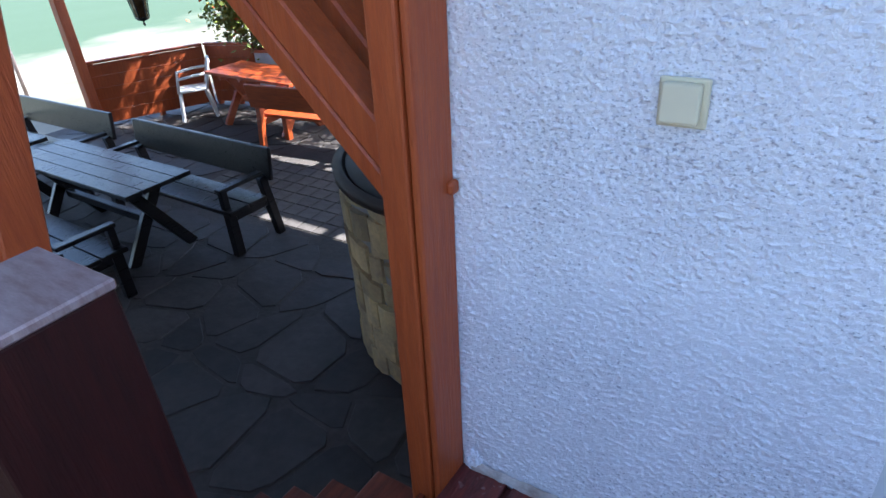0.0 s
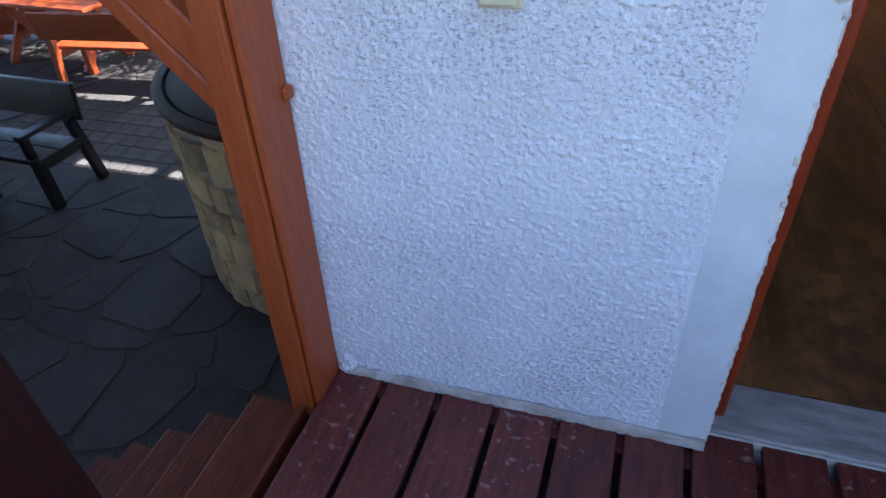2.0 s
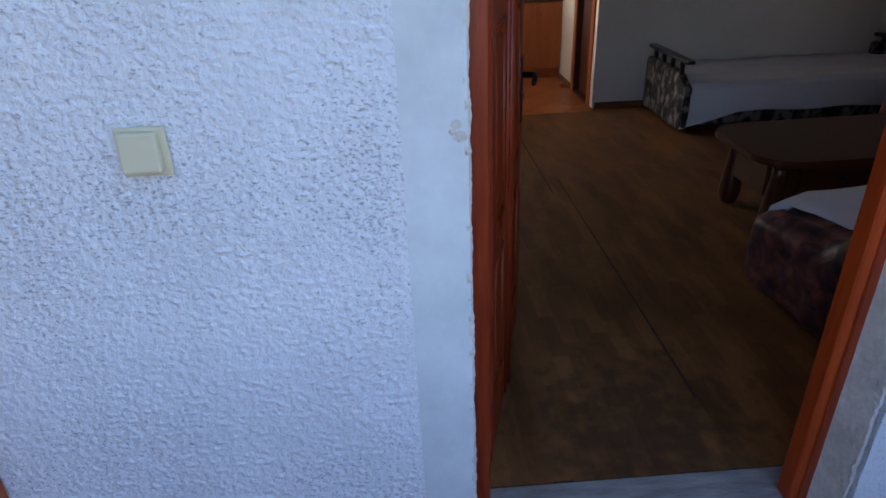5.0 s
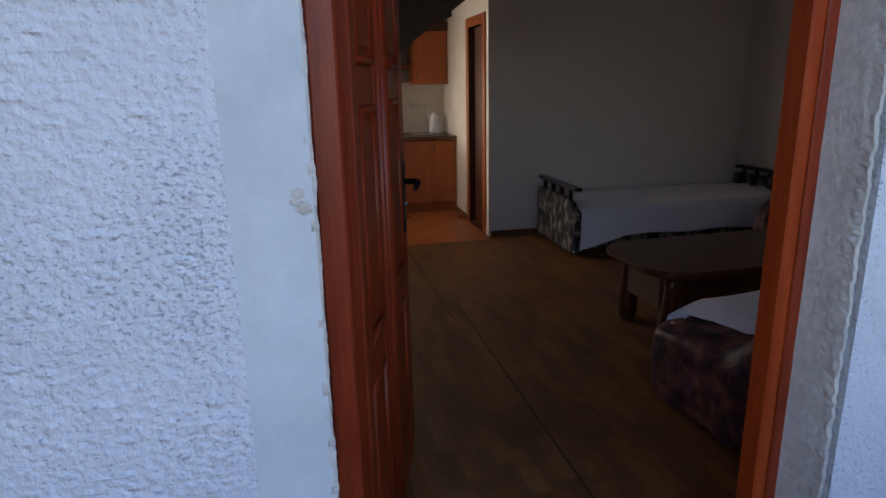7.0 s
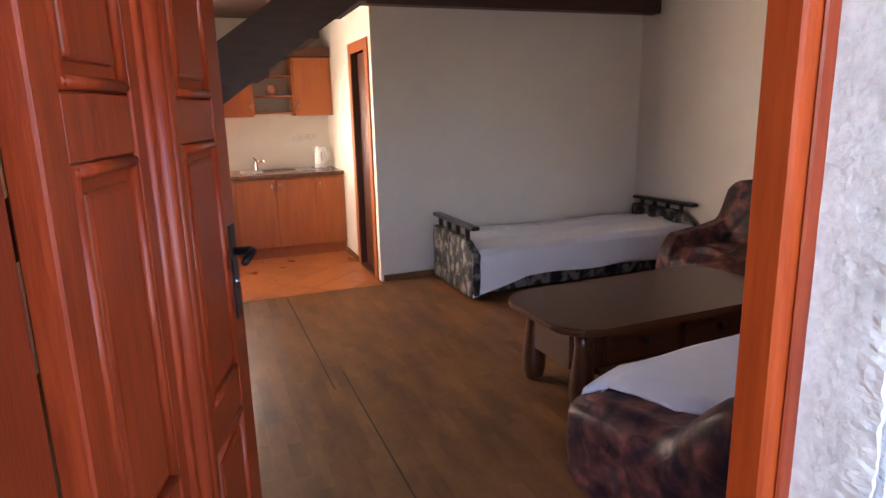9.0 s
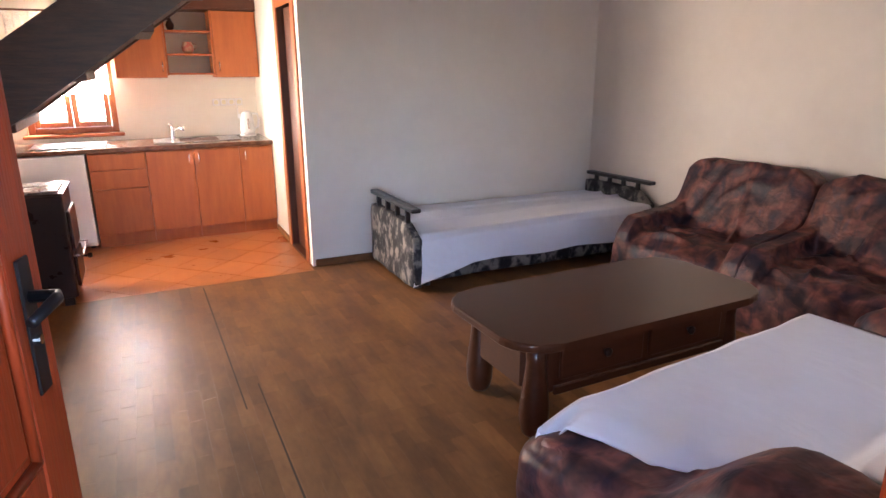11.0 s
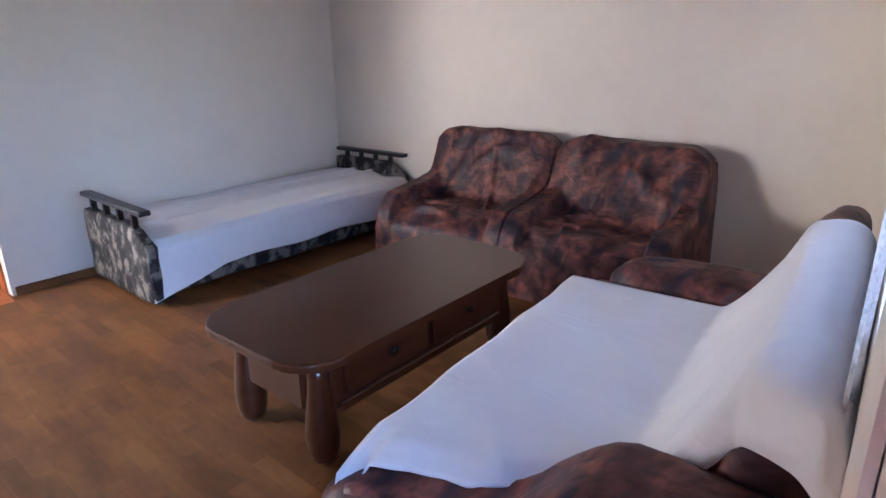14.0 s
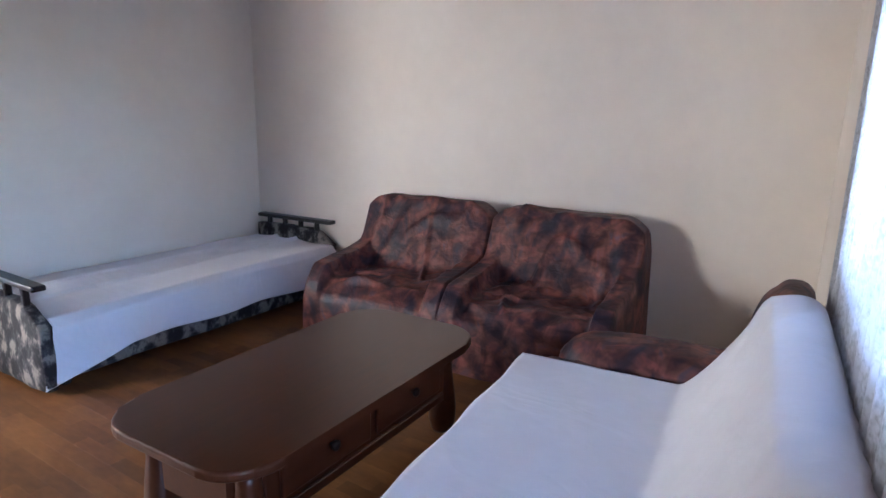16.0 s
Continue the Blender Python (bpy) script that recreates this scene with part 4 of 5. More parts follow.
# ---------------------------------------------------------------- sofa bed under the window
def sofa_bed():
    ang = math.atan(0.117)
    m0 = Matrix.Translation((2.70, 1.335, 0)) @ Matrix.Rotation(ang, 4, 'Z')
    s = thing("sofa_bed", "unfolded sofa bed with plum mottled slipcover below the window", "sofa bed", m0)

    def put(name, bm, x, y, z, label=""):
        return part(name, moved(bm, Matrix.Translation((x, y, z))), M_SLIPCOVER, s, label, True)
    put("base", soft((1.74, 0.66, 0.425), 0.06, 16, wrinkle=0.030, wscale=6), 0.84, -0.32, 0.225)

    def back_shape(p, u):
        t = (u.z + 1) / 2
        p.y = -0.80 - 0.145 * t + (p.y / 0.12) * (0.19 - 0.105 * t)
        return p
    put("backrest", soft((1.72, 0.24, 0.80), 0.11, 18, wrinkle=0.010, wscale=4, shape=back_shape), 1.08, 0, 0.455)

    def arm_l(p, u):
        k = min(1.0, max(0.0, (0.24 - u.y) / 0.50))
        k = k * k * (3 - 2 * k)
        up = max(0.0, u.z)
        p.z += (0.20 * k - 0.05 * max(0, u.y)) * up
        if u.y < -0.5:
            p.z -= 0.03 * ((-0.5 - u.y) / 0.5) ** 2 * up
        return p

    def arm_r(p, u):
        k = (u.y + 1) / 2
        p.z += 0.22 * max(0, 0.35 - k) * max(0, u.z) - 0.03 * k * max(0, u.z)
        return p
    put("arm", soft((0.38, 1.18, 0.46), 0.11, 26, wrinkle=0.018, wscale=6, shape=arm_l), 0.100, -0.51, 0.240)
    put("arm", soft((0.36, 0.98, 0.52), 0.14, 16, wrinkle=0.022, wscale=5, seed=4, shape=arm_r), 1.76, -0.56, 0.285)
    # sheet over seat and back
    sh = thing("sofa_bed_sheet", "white cotton sheet stretched over the sofa bed seat and back", "bed sheet", m0)

    def f(u, v):
        w = v * 1.56
        g = min(1.0, max(0.0, (w - 0.06) / 0.30))
        tuck = min(1.0, max(0.0, (w - 0.42) / 0.20)) * (1 - min(1.0, max(0.0, (w - 1.20) / 0.20)))
        x0 = 0.020 + 0.10 * g + 0.13 * tuck
        x = x0 + u * (1.515 - x0)
        n = 0.004 * noise.noise(Vector((x * 2.2, w * 3, 5))) + 0.002 * noise.noise(Vector((x * 8 + w * 5, w * 3, 2)))
        if w < 0.10:
            y, z = 0.028, 0.372 + w
        elif w < 0.72:
            y, z = 0.028 - (w - 0.10), 0.470
        elif w < 1.24:
            k = (w - 0.72) / 0.52
            y, z = -0.592 - 0.265 * k ** 0.8, 0.470 + 0.385 * k ** 1.05
        else:
            k = (w - 1.24) / 0.32
            y, z = -0.857 - 0.185 * math.sin(k * 1.57), 0.855 + 0.035 * math.sin(k * 3.14) - 0.10 * k * k
        if 0.72 < w < 1.4:
            n += 0.020 * max(0.0, math.sin((x * 1.25 - w * 1.1) * 13)) ** 3 * max(0.0, 0.55 + noise.noise(Vector((x * 2, w * 2, 9)))) * min(1.0, (1.4 - w) / 0.2)
        if w < 0.72:
            n += 0.008 * max(0, math.sin((x * 0.9 + w * 1.4) * 17)) ** 3 * max(0, noise.noise(Vector((x * 2.5, w * 2.5, 4))) + 0.1)
        if u < 0.05 and w > 0.95:                # hangs round the end of the back
            k = (0.05 - u) / 0.05
            z -= 0.10 * k * k
            x -= 0.02 * (1 - k) 
        if u < 0.06 and w > 0.1:
            z -= 0.030 * (0.06 - u) / 0.06
        if w < 0.16:
            z -= 0.05 * max(0, 0.10 - u) / 0.10
            x -= 0.03 * max(0, 0.10 - u) / 0.10
        return Vector((x, y + (0.006 * math.sin(x * 14) if w < 0.1 else 0), z + n))
    part("sheet", cloth(f, 90, 96, 0.006), M_SHEET, sh, "", True)


sofa_bed()


# ---------------------------------------------------------------- coffee table
def coffee_table():
    m0 = Matrix.Translation((3.61, 2.14, 0)) @ Matrix.Rotation(0.03, 4, 'Z')
    t = thing("coffee_table", "dark walnut lacquered coffee table with two drawers and bulbous legs", "coffee table", m0)

    def outline(w, d, r, bow):
        pts = []
        for cx, cy, a0 in ((w / 2 - r, d / 2 - r, 0), (-w / 2 + r, d / 2 - r, 90), (-w / 2 + r, -d / 2 + r, 180), (w / 2 - r, -d / 2 + r, 270)):
            for k in range(9):
                a = radians(a0 + k * 90 / 8)
                x, y = cx + r * math.cos(a), cy + r * math.sin(a)
                pts.append((x + (bow * (1 - (2 * y / d) ** 2) * (1 if x > 0 else -1) if abs(x) > w / 2 - r else 0), y))
        return pts
    part("tabletop", prism(outline(1.405, 0.72, 0.17, 0.03), 0.425, 0.462, 0.011, 3), M_TABLE, t)
    part("moulding", prism(outline(1.32, 0.64, 0.15, 0.03), 0.408, 0.424, 0.004, 1), M_TABLE, t)
    body = part("apron", box(-0.53, -0.255, 0.19, 0.53, 0.255, 0.407, 0.006), M_TABLE, t)
    part("end_apron", prism([(-0.60, -0.16), (-0.535, -0.20), (-0.535, 0.20), (-0.60, 0.16)], 0.20, 0.407), M_TABLE, t)
    part("end_apron", prism([(0.535, -0.20), (0.60, -0.16), (0.60, 0.16), (0.535, 0.20)], 0.20, 0.407), M_TABLE, t)
    part("lower_rail", box(-0.50, -0.275, 0.185, 0.50, -0.258, 0.225, 0.004), M_TABLE, t)
    for sx in (-1, 1):
        x0, x1 = sorted((sx * 0.02, sx * 0.47))
        d = part("drawer", box(x0, -0.272, 0.245, x1, -0.254, 0.395, 0.006, 2), M_TABLE, t)
        part("knob", moved(lathe([(0.006, 0), (0.008, 0.012), (0.018, 0.018), (0.020, 0.028), (0.012, 0.036)], 14), Matrix.Translation(((x0 + x1) / 2, -0.272, 0.335)) @ Matrix.Rotation(radians(90), 4, 'X')), M_KNOB, d, "small dark round knob", True)
    for sx in (-1, 1):
        for sy in (-1, 1):
            prof = [(0.040, 0.0), (0.052, 0.015), (0.062, 0.06), (0.064, 0.12), (0.056, 0.20), (0.045, 0.28), (0.040, 0.34), (0.046, 0.408)]
            part("leg", lathe(prof, 20, (sx * 0.565, sy * 0.225, 0)), M_TABLE, t, "", True)


coffee_table()


# ---------------------------------------------------------------- kitchen
def handle(parent, x, y, z, h=0.09):
    part("handle", tube([(x, y, z - h / 2), (x, y - 0.022, z - h / 2 + 0.012), (x, y - 0.026, z), (x, y - 0.022, z + h / 2 - 0.012), (x, y, z + h / 2)], 0.005, 8), M_CHROME, parent, "small chrome bow handle", True)


def base_unit(x0, x1, fronts, label):
    c = thing("base_cabinet", label, "cabinet", group="kitchen base cabinets")
    y0 = 5.935
    part("body", box(x0 + 0.001, y0 + 0.02, 0.10, x1 - 0.001, KW - 0.01, 0.818), M_CHERRY, c)
    part("plinth", box(x0 + 0.001, y0 + 0.045, 0.0, x1 - 0.001, y0 + 0.06, 0.099), M_CHERRY, c)
    for (z0, z1, hx, hz) in fronts:
        d = part("front", box(x0 + 0.002, y0, z0, x1 - 0.002, y0 + 0.018, z1, 0.002), M_CHERRY, c)
        if hx is not None:
            handle(d, hx, y0, hz)
    return c


base_unit(1.272, 1.715, ((0.115, 0.505, None, 0), (0.512, 0.668, None, 0), (0.675, 0.812, None, 0)), "orange cherry laminate kitchen drawer unit")
base_unit(1.715, 2.105, ((0.115, 0.812, 2.065, 0.735),), "orange cherry laminate base cabinet with one door")
base_unit(2.105, 2.495, ((0.115, 0.812, 2.145, 0.735),), "orange cherry laminate base cabinet with one door")
base_unit(2.495, 2.795, ((0.115, 0.812, 2.545, 0.735),), "narrow orange cherry laminate base cabinet")
wt = thing("worktop", "dark brown speckled kitchen worktop", "worktop")
part("slab", box(LEFT + 0.005, 5.905, 0.822, 2.798, KW - 0.004, 0.86, 0.006, 2), M_WORKTOP, wt)


def sink():
    s = thing("sink", "stainless steel sink set into the worktop", "sink")
    bm = bmesh.new()
    x0, x1, y0, y1, zt, zb = 1.80, 2.55, 6.08, 6.50, 0.866, 0.861
    box(x0, y0, zb, 2.02, y1, zt, 0.002, into=bm)
    box(2.36, y0, zb, x1, y1, zt, 0.002, into=bm)
    box(2.0205, y0, zb, 2.3595, y0 + 0.03, zt, 0.002, into=bm)
    box(2.0205, y1 - 0.06, zb, 2.3595, y1, zt, 0.002, into=bm)
    part("rim", bm, M_STEEL, s)
    # flat dark plate painted as the shaded hollow, no bowl is sunk here
    part("bowl", box(2.022, y0 + 0.031, 0.8602, 2.358, y1 - 0.061, 0.8625), M_CHERRY_EDGE, s)
    tp = thing("tap", "chrome mixer tap on the sink", "tap")
    part("body", lathe([(0.024, 0), (0.024, 0.01), (0.019, 0.02), (0.018, 0.09), (0.012, 0.10)], 16, (1.98, 6.46, 0.8665)), M_CHROME, tp, "", True)
    part("spout", tube([(1.98, 6.46, 0.935), (2.02, 6.40, 0.965), (2.06, 6.33, 0.965), (2.065, 6.32, 0.945)], 0.011, 10), M_CHROME, tp, "", True)
    part("lever", tube([(1.98, 6.46, 0.966), (1.965, 6.44, 0.985), (1.95, 6.40, 1.0)], [0.014, 0.009, 0.007], 10), M_CHROME, tp, "", True)


sink()


def fridge():
    f = thing("fridge", "small white under-counter fridge", "fridge")
    part("body", box(0.76, 5.98, 0.02, 1.258, 6.55, 0.818, 0.008, 2), M_WHITE, f)
    part("door", box(0.76, 5.925, 0.05, 1.258, 5.975, 0.815, 0.012, 3), M_WHITE, f)
    part("grip", box(0.79, 5.915, 0.68, 0.81, 5.926, 0.78, 0.004), M_WPLASTIC, f)
    for x in (0.80, 1.21):
        part("foot", lathe([(0.018, 0), (0.018, 0.02)], 10, (x, 6.02, 0)), M_BLACK, f)


fridge()


def wall_units():
    y0, z0, z1 = 6.30, 1.42, 2.005
    for x0, x1, hx in ((1.572, 1.988, 1.955), (2.405, 2.795, 2.44)):
        c = thing("wall_cabinet", "orange cherry laminate wall cabinet with one door", "cabinet", group="kitchen wall cabinets")
        part("body", box(x0, y0 + 0.02, z0, x1, KW - 0.003, z1, 0.002), M_CHERRY, c)
        d = part("door", box(x0 + 0.003, y0, z0 + 0.002, x1 - 0.003, y0 + 0.018, z1 - 0.002, 0.002), M_CHERRY, c)
        handle(d, hx, y0, 1.52)
    c = thing("open_shelf_unit", "open cherry shelf unit with two shelves between wall cabinets", "shelf", group="kitchen wall cabinets")
    part("side", box(1.989, y0 + 0.01, z0 + 0.02, 2.005, KW - 0.003, z1), M_CHERRY, c)
    part("side", box(2.388, y0 + 0.01, z0 + 0.02, 2.404, KW - 0.003, z1), M_CHERRY, c)
    part("back", box(2.0055, KW - 0.012, z0 + 0.02, 2.3875, KW - 0.003, z1), M_WALL_K, c)
    for z in (1.445, 1.615, 1.815):
        part("shelf", box(2.0055, y0 + 0.015, z, 2.3875, KW - 0.0125, z + 0.016, 0.002), M_CHERRY, c)
    cn = thing("cornice", "brown cornice board above the wall cabinets", "cornice")
    part("board", box(1.45, y0 - 0.03, z1 + 0.002, 2.797, KW - 0.003, z1 + 0.022, 0.003), M_CHERRY_EDGE, cn)
    part("fascia", box(1.45, y0 - 0.03, z1 + 0.0225, 2.797, y0 - 0.012, z1 + 0.10, 0.003), M_CHERRY_EDGE, cn)
    v = thing("vase", "small dark glazed vase on the upper shelf", "vase")
    part("body", lathe([(0.018, 0), (0.032, 0.02), (0.036, 0.05), (0.02, 0.085), (0.010, 0.11), (0.014, 0.135)], 18, (2.06, 6.42, 1.8312)), M_VASE, v, "", True)
    j = thing("jug", "red painted pottery jug on the lower shelf", "jug")
    part("body", lathe([(0.035, 0), (0.052, 0.03), (0.054, 0.06), (0.042, 0.09), (0.046, 0.105)], 20, (2.19, 6.42, 1.6312)), M_JUG, j, "", True)
    part("handle", tube([(2.232, 6.42, 1.72), (2.262, 6.42, 1.715), (2.268, 6.42, 1.69), (2.24, 6.42, 1.665)], 0.006, 8), M_JUG, j, "", True)


wall_units()


def kettle():
    k = thing("kettle", "white electric kettle on the worktop", "kettle")
    x, y = 2.66, 6.42
    b = part("base", lathe([(0.075, 0), (0.078, 0.015), (0.07, 0.022)], 24, (x, y, 0.8602)), M_WPLASTIC, k, "", True)
    part("body", lathe([(0.068, 0.0), (0.072, 0.03), (0.064, 0.12), (0.052, 0.19), (0.045, 0.205), (0.015, 0.215)], 24, (x, y, 0.8835)), M_WPLASTIC, k, "", True)
    part("handle", tube([(x + 0.045, y, 1.075), (x + 0.10, y, 1.07), (x + 0.112, y, 1.02), (x + 0.10, y, 0.945), (x + 0.066, y, 0.925)], 0.011, 10), M_WPLASTIC, k, "", True)
    part("spout", prism([(x - 0.045, y - 0.02), (x - 0.045, y + 0.02), (x - 0.085, y)], 1.03, 1.075), M_WPLASTIC, k)
    part("window", box(x - 0.008, y - 0.072, 0.93, x + 0.008, y - 0.064, 1.03, 0.002), M_STEEL, k)
    return k


KETTLE = kettle()
sk = thing("socket_strip", "row of four white wall sockets above the worktop", "socket")
for i in range(4):
    p = part("socket", box(2.375 + i * 0.072, KW - 0.014, 1.145, 2.443 + i * 0.072, KW - 0.002, 1.215, 0.004), M_WPLASTIC, sk)
    part("well", lathe([(0.021, 0), (0.021, 0.001)], 16, (0, 0, 0)), M_PLASTIC, p).matrix_world = Matrix.Translation((2.409 + i * 0.072, KW - 0.0145, 1.18)) @ Matrix.Rotation(radians(90), 4, 'X')
part("cord", tube([(2.60, KW - 0.02, 1.17), (2.605, KW - 0.03, 1.05), (2.64, KW - 0.05, 0.93), (2.70, KW - 0.06, 0.870), (2.68, 6.505, 0.868)], 0.004, 6), M_WPLASTIC, KETTLE, "", True)
ht = thing("hob_board", "pale steel two-plate hob cover on the worktop", "hob")
part("plate", box(0.86, 6.0, 0.8605, 1.42, 6.48, 0.872, 0.004), M_STEEL, ht)


def stove():
    s = thing("stove", "dark brown enamelled solid-fuel stove with a grille top", "stove")
    x0, x1, y0, y1 = 0.68, 1.21, 4.46, 4.92
    part("body", box(x0, y0, 0.06, x1, y1, 0.735, 0.012, 2), M_STOVE, s)
    t = part("top_rim", box(x0 - 0.012, y0 - 0.012, 0.736, x1 + 0.012, y1 + 0.012, 0.752, 0.004), M_STOVE, s)
    for k in range(11):
        part("grille_bar", box(x0 + 0.02, y0 + 0.02 + k * 0.04, 0.7525, x1 - 0.02, y0 + 0.034 + k * 0.04, 0.766, 0.003), M_STEEL, t)
    part("fire_door", box(x1 + 0.0005, y0 + 0.05, 0.36, x1 + 0.022, y1 - 0.05, 0.62, 0.006), M_STOVE, s)
    part("ash_door", box(x1 + 0.0005, y0 + 0.05, 0.12, x1 + 0.022, y1 - 0.05, 0.33, 0.006), M_STOVE, s)
    part("knob", moved(lathe([(0.008, 0), (0.008, 0.03), (0.018, 0.036), (0.018, 0.06)], 12), Matrix.Translation((x1 + 0.022, y1 - 0.09, 0.24)) @ Matrix.Rotation(radians(90), 4, 'Y')), M_BLACK, s, "", True)
    part("hearth_rail", tube([(x1 + 0.01, y0 + 0.02, 0.335), (x1 + 0.06, y0 + 0.04, 0.335), (x1 + 0.06, y1 - 0.04, 0.335), (x1 + 0.01, y1 - 0.02, 0.335)], 0.007, 8), M_STEEL, s, "", True)
    for x in (x0 + 0.06, x1 - 0.06):
        for y in (y0 + 0.06, y1 - 0.06):
            part("foot", box(x - 0.03, y - 0.03, 0, x + 0.03, y + 0.03, 0.0605, 0.004), M_STOVE, s)
    pp = thing("stove_pipe", "grey metal stove pipe rising and bending into the wall", "stove pipe")
    part("pipe", tube([(0.66, 4.98, 0.5), (0.66, 4.99, 1.0), (0.66, 5.0, 1.9), (0.66, 5.03, 1.98), (0.66, 5.12, 2.03), (0.66, 5.3, 2.03), (0.66, 6.618, 2.03)], 0.065, 18), M_STOVEPIPE, pp, "", True)
    part("collar", tube([(0.66, 6.55, 2.03), (0.66, 6.617, 2.03)], 0.085, 18), M_STOVEPIPE, pp, "", True)
    part("elbow", tube([(0.66, 4.915, 0.5), (0.66, 4.98, 0.5)], 0.064, 18), M_STOVEPIPE, pp, "", True)


stove()


def curtain(name, label, x0, x1, z0, z1, yf, material, folds, amp):
    c = thing(name, label, "curtain")
    n = int((x1 - x0) * 140)

    def f(u, v):
        x = x0 + u * (x1 - x0)
        a = amp * (0.5 + 0.5 * v)
        return Vector((x, yf(x) + a * math.sin(u * folds * 6.283 + 0.8 * math.sin(u * 9)) + 0.3 * a * math.sin(u * folds * 15), z1 - v * (z1 - z0) + 0.006 * math.sin(u * folds * 6.283)))
    part("cloth", cloth(f, n, 8, 0), material, c, "", True)
    part("rod", tube([(x0 - 0.05, yf(x0), z1 + 0.012), (x1 + 0.05, yf(x1), z1 + 0.012)], 0.009, 10), M_CHERRY_EDGE, c)
    for s in (x0 - 0.04, x1 + 0.04):
        part("bracket", box(s - 0.008, yf(s) + (0.011 if yf(s) > 3 else -0.026), z1, s + 0.008, yf(s) + (0.065 if yf(s) > 3 else -0.011), z1 + 0.024), M_CHERRY_EDGE, c)
    return c


curtain("kitchen_curtain", "short sheer white curtain over the kitchen window", K0 - 0.02, K1 - 0.03, 1.28, 1.97, lambda x: KW - 0.07, M_VOILE, 9, 0.018)
curtain("lace_curtain", "full-length white lace curtain at the room window", 3.05, 4.75, 0.12, 2.20, lambda x: yn(x) + 0.030, M_LACE, 15, 0.010)

# ---------------------------------------------------------------- porch: deck, post, braces, switch, steps
deck = structure("deck", box(-0.02, -2.6, DECK - 0.16, 3.6, -2.5, DECK - 0.03), M_DECK, "worn maroon painted porch deck of wide boards", "deck")
part("joist", box(-0.02, -0.95, DECK - 0.16, 3.6, -0.85, DECK - 0.03), M_DECK, deck)
part("joist", box(-0.02, -0.07, DECK - 0.16, 3.6, -0.005, DECK - 0.03), M_DECK, deck)
structure("deck_underside", box(-0.02, -2.6, G - 0.1, 3.6, 0.0474, DECK - 0.165), M_JOINT, "dark closed base under the deck", "foundation")
for k in range(19):
    x0 = -0.008 + 0.1935 * k
    x1 = -0.008 + 0.1935 * (k + 1) - 0.022
    y1 = -0.006 if x0 < 1.15 else 0.0475
    if x0 < 1.15 < x1:
        y1 = -0.006
    part("plank", box(x0, -2.6, DECK - 0.03, x1, y1, DECK, 0.006, 2), M_DECK, deck)
structure("porch_wall_end", box(3.6, -2.6, G, 3.75, 0.0, 2.9), M_ROUGHCAST, "plain white wall closing the porch")


# dirty mortar fillet where the wall meets the deck, and a lump of plaster at the foot of the post
M_FILLET = mat("dirty_mortar_fillet", (0.58, 0.53, 0.47), (0.34, 0.27, 0.21), 0.95, 9.0, bump=0.7, bump_scale=40, fine=0.25)


def fillet(u, v):
    x = 0.035 + u * 1.148
    r = 0.014 + 0.007 * noise.noise(Vector((x * 14, 3, 0)))
    a = v * math.pi / 2
    return Vector((x, -0.004 - (r + 0.004 * noise.noise(Vector((x * 40, v * 4, 1)))) * math.cos(a), DECK + 0.001 + 1.9 * r * math.sin(a)))


structure("wall_base_fillet", cloth(fillet, 160, 6, 0.003), M_FILLET, "dirty mortar fillet along the foot of the wall", "trim")
bm = bmesh.new()
for v in bmesh.ops.create_icosphere(bm, subdivisions=3, radius=1.0)["verts"]:
    k = 1 + 0.35 * noise.noise(v.co * 2.1)
    v.co = Vector((0.035 + v.co.x * 0.032 * k, -0.006 + v.co.y * 0.016 * k, DECK + 0.030 + v.co.z * 0.048 * k))
structure("wall_foot_plaster", bm, M_ROUGHCAST, "lump of white plaster at the foot of the post", "trim")

post = thing("porch_post", "red-brown stained squared timber porch post with cracks and braces", "post")
# split by a drying crack, leaning a little with the hewn wall edge


def leaning(bm):
    for v in bm.verts:
        v.co.x += 0.035 * (v.co.z - 0.7)
    return bm


part("timber", leaning(box(-0.092, -0.157, G, -0.0065, -0.004, 2.5, 0.008, 2)), M_REDWOOD, post)
part("timber", leaning(box(-0.0005, -0.154, G, 0.022, -0.004, 2.5, 0.007, 2)), M_REDWOOD, post)
part("cheek", box(0.028, -0.040, 0.985, 0.050, -0.003, 1.022, 0.010, 2), M_REDWOOD, post)
for lift, tall in ((-0.0475, 0.055), (0.0285, 0.091)):     # split along its length
    du = Vector((0.734, 0, 0.679)) * lift
    part("brace", beam(Vector((-0.05, -0.075, 1.033)) + du, Vector((-1.27, -0.075, 2.35)) + du, 0.10, tall, 0.006), M_REDWOOD, post)
part("brace", beam((-0.105, 0.085, 1.10), (-1.20, 0.11, 2.32), 0.10, 0.11, 0.008), M_REDWOOD, post)

sw = thing("light_switch", "ivory plastic rocker light switch on the white wall", "light switch")
plate = part("plate", box(0.518, -0.012, 1.220, 0.612, -0.001, 1.316, 0.0045, 3), M_PLASTIC, sw)
part("rocker", moved(box(-0.037, -0.012, -0.039, 0.037, 0.012, 0.039, 0.006, 3), pose(0.563, -0.020, 1.270, -6, 0, 0)), M_PLASTIC, plate)

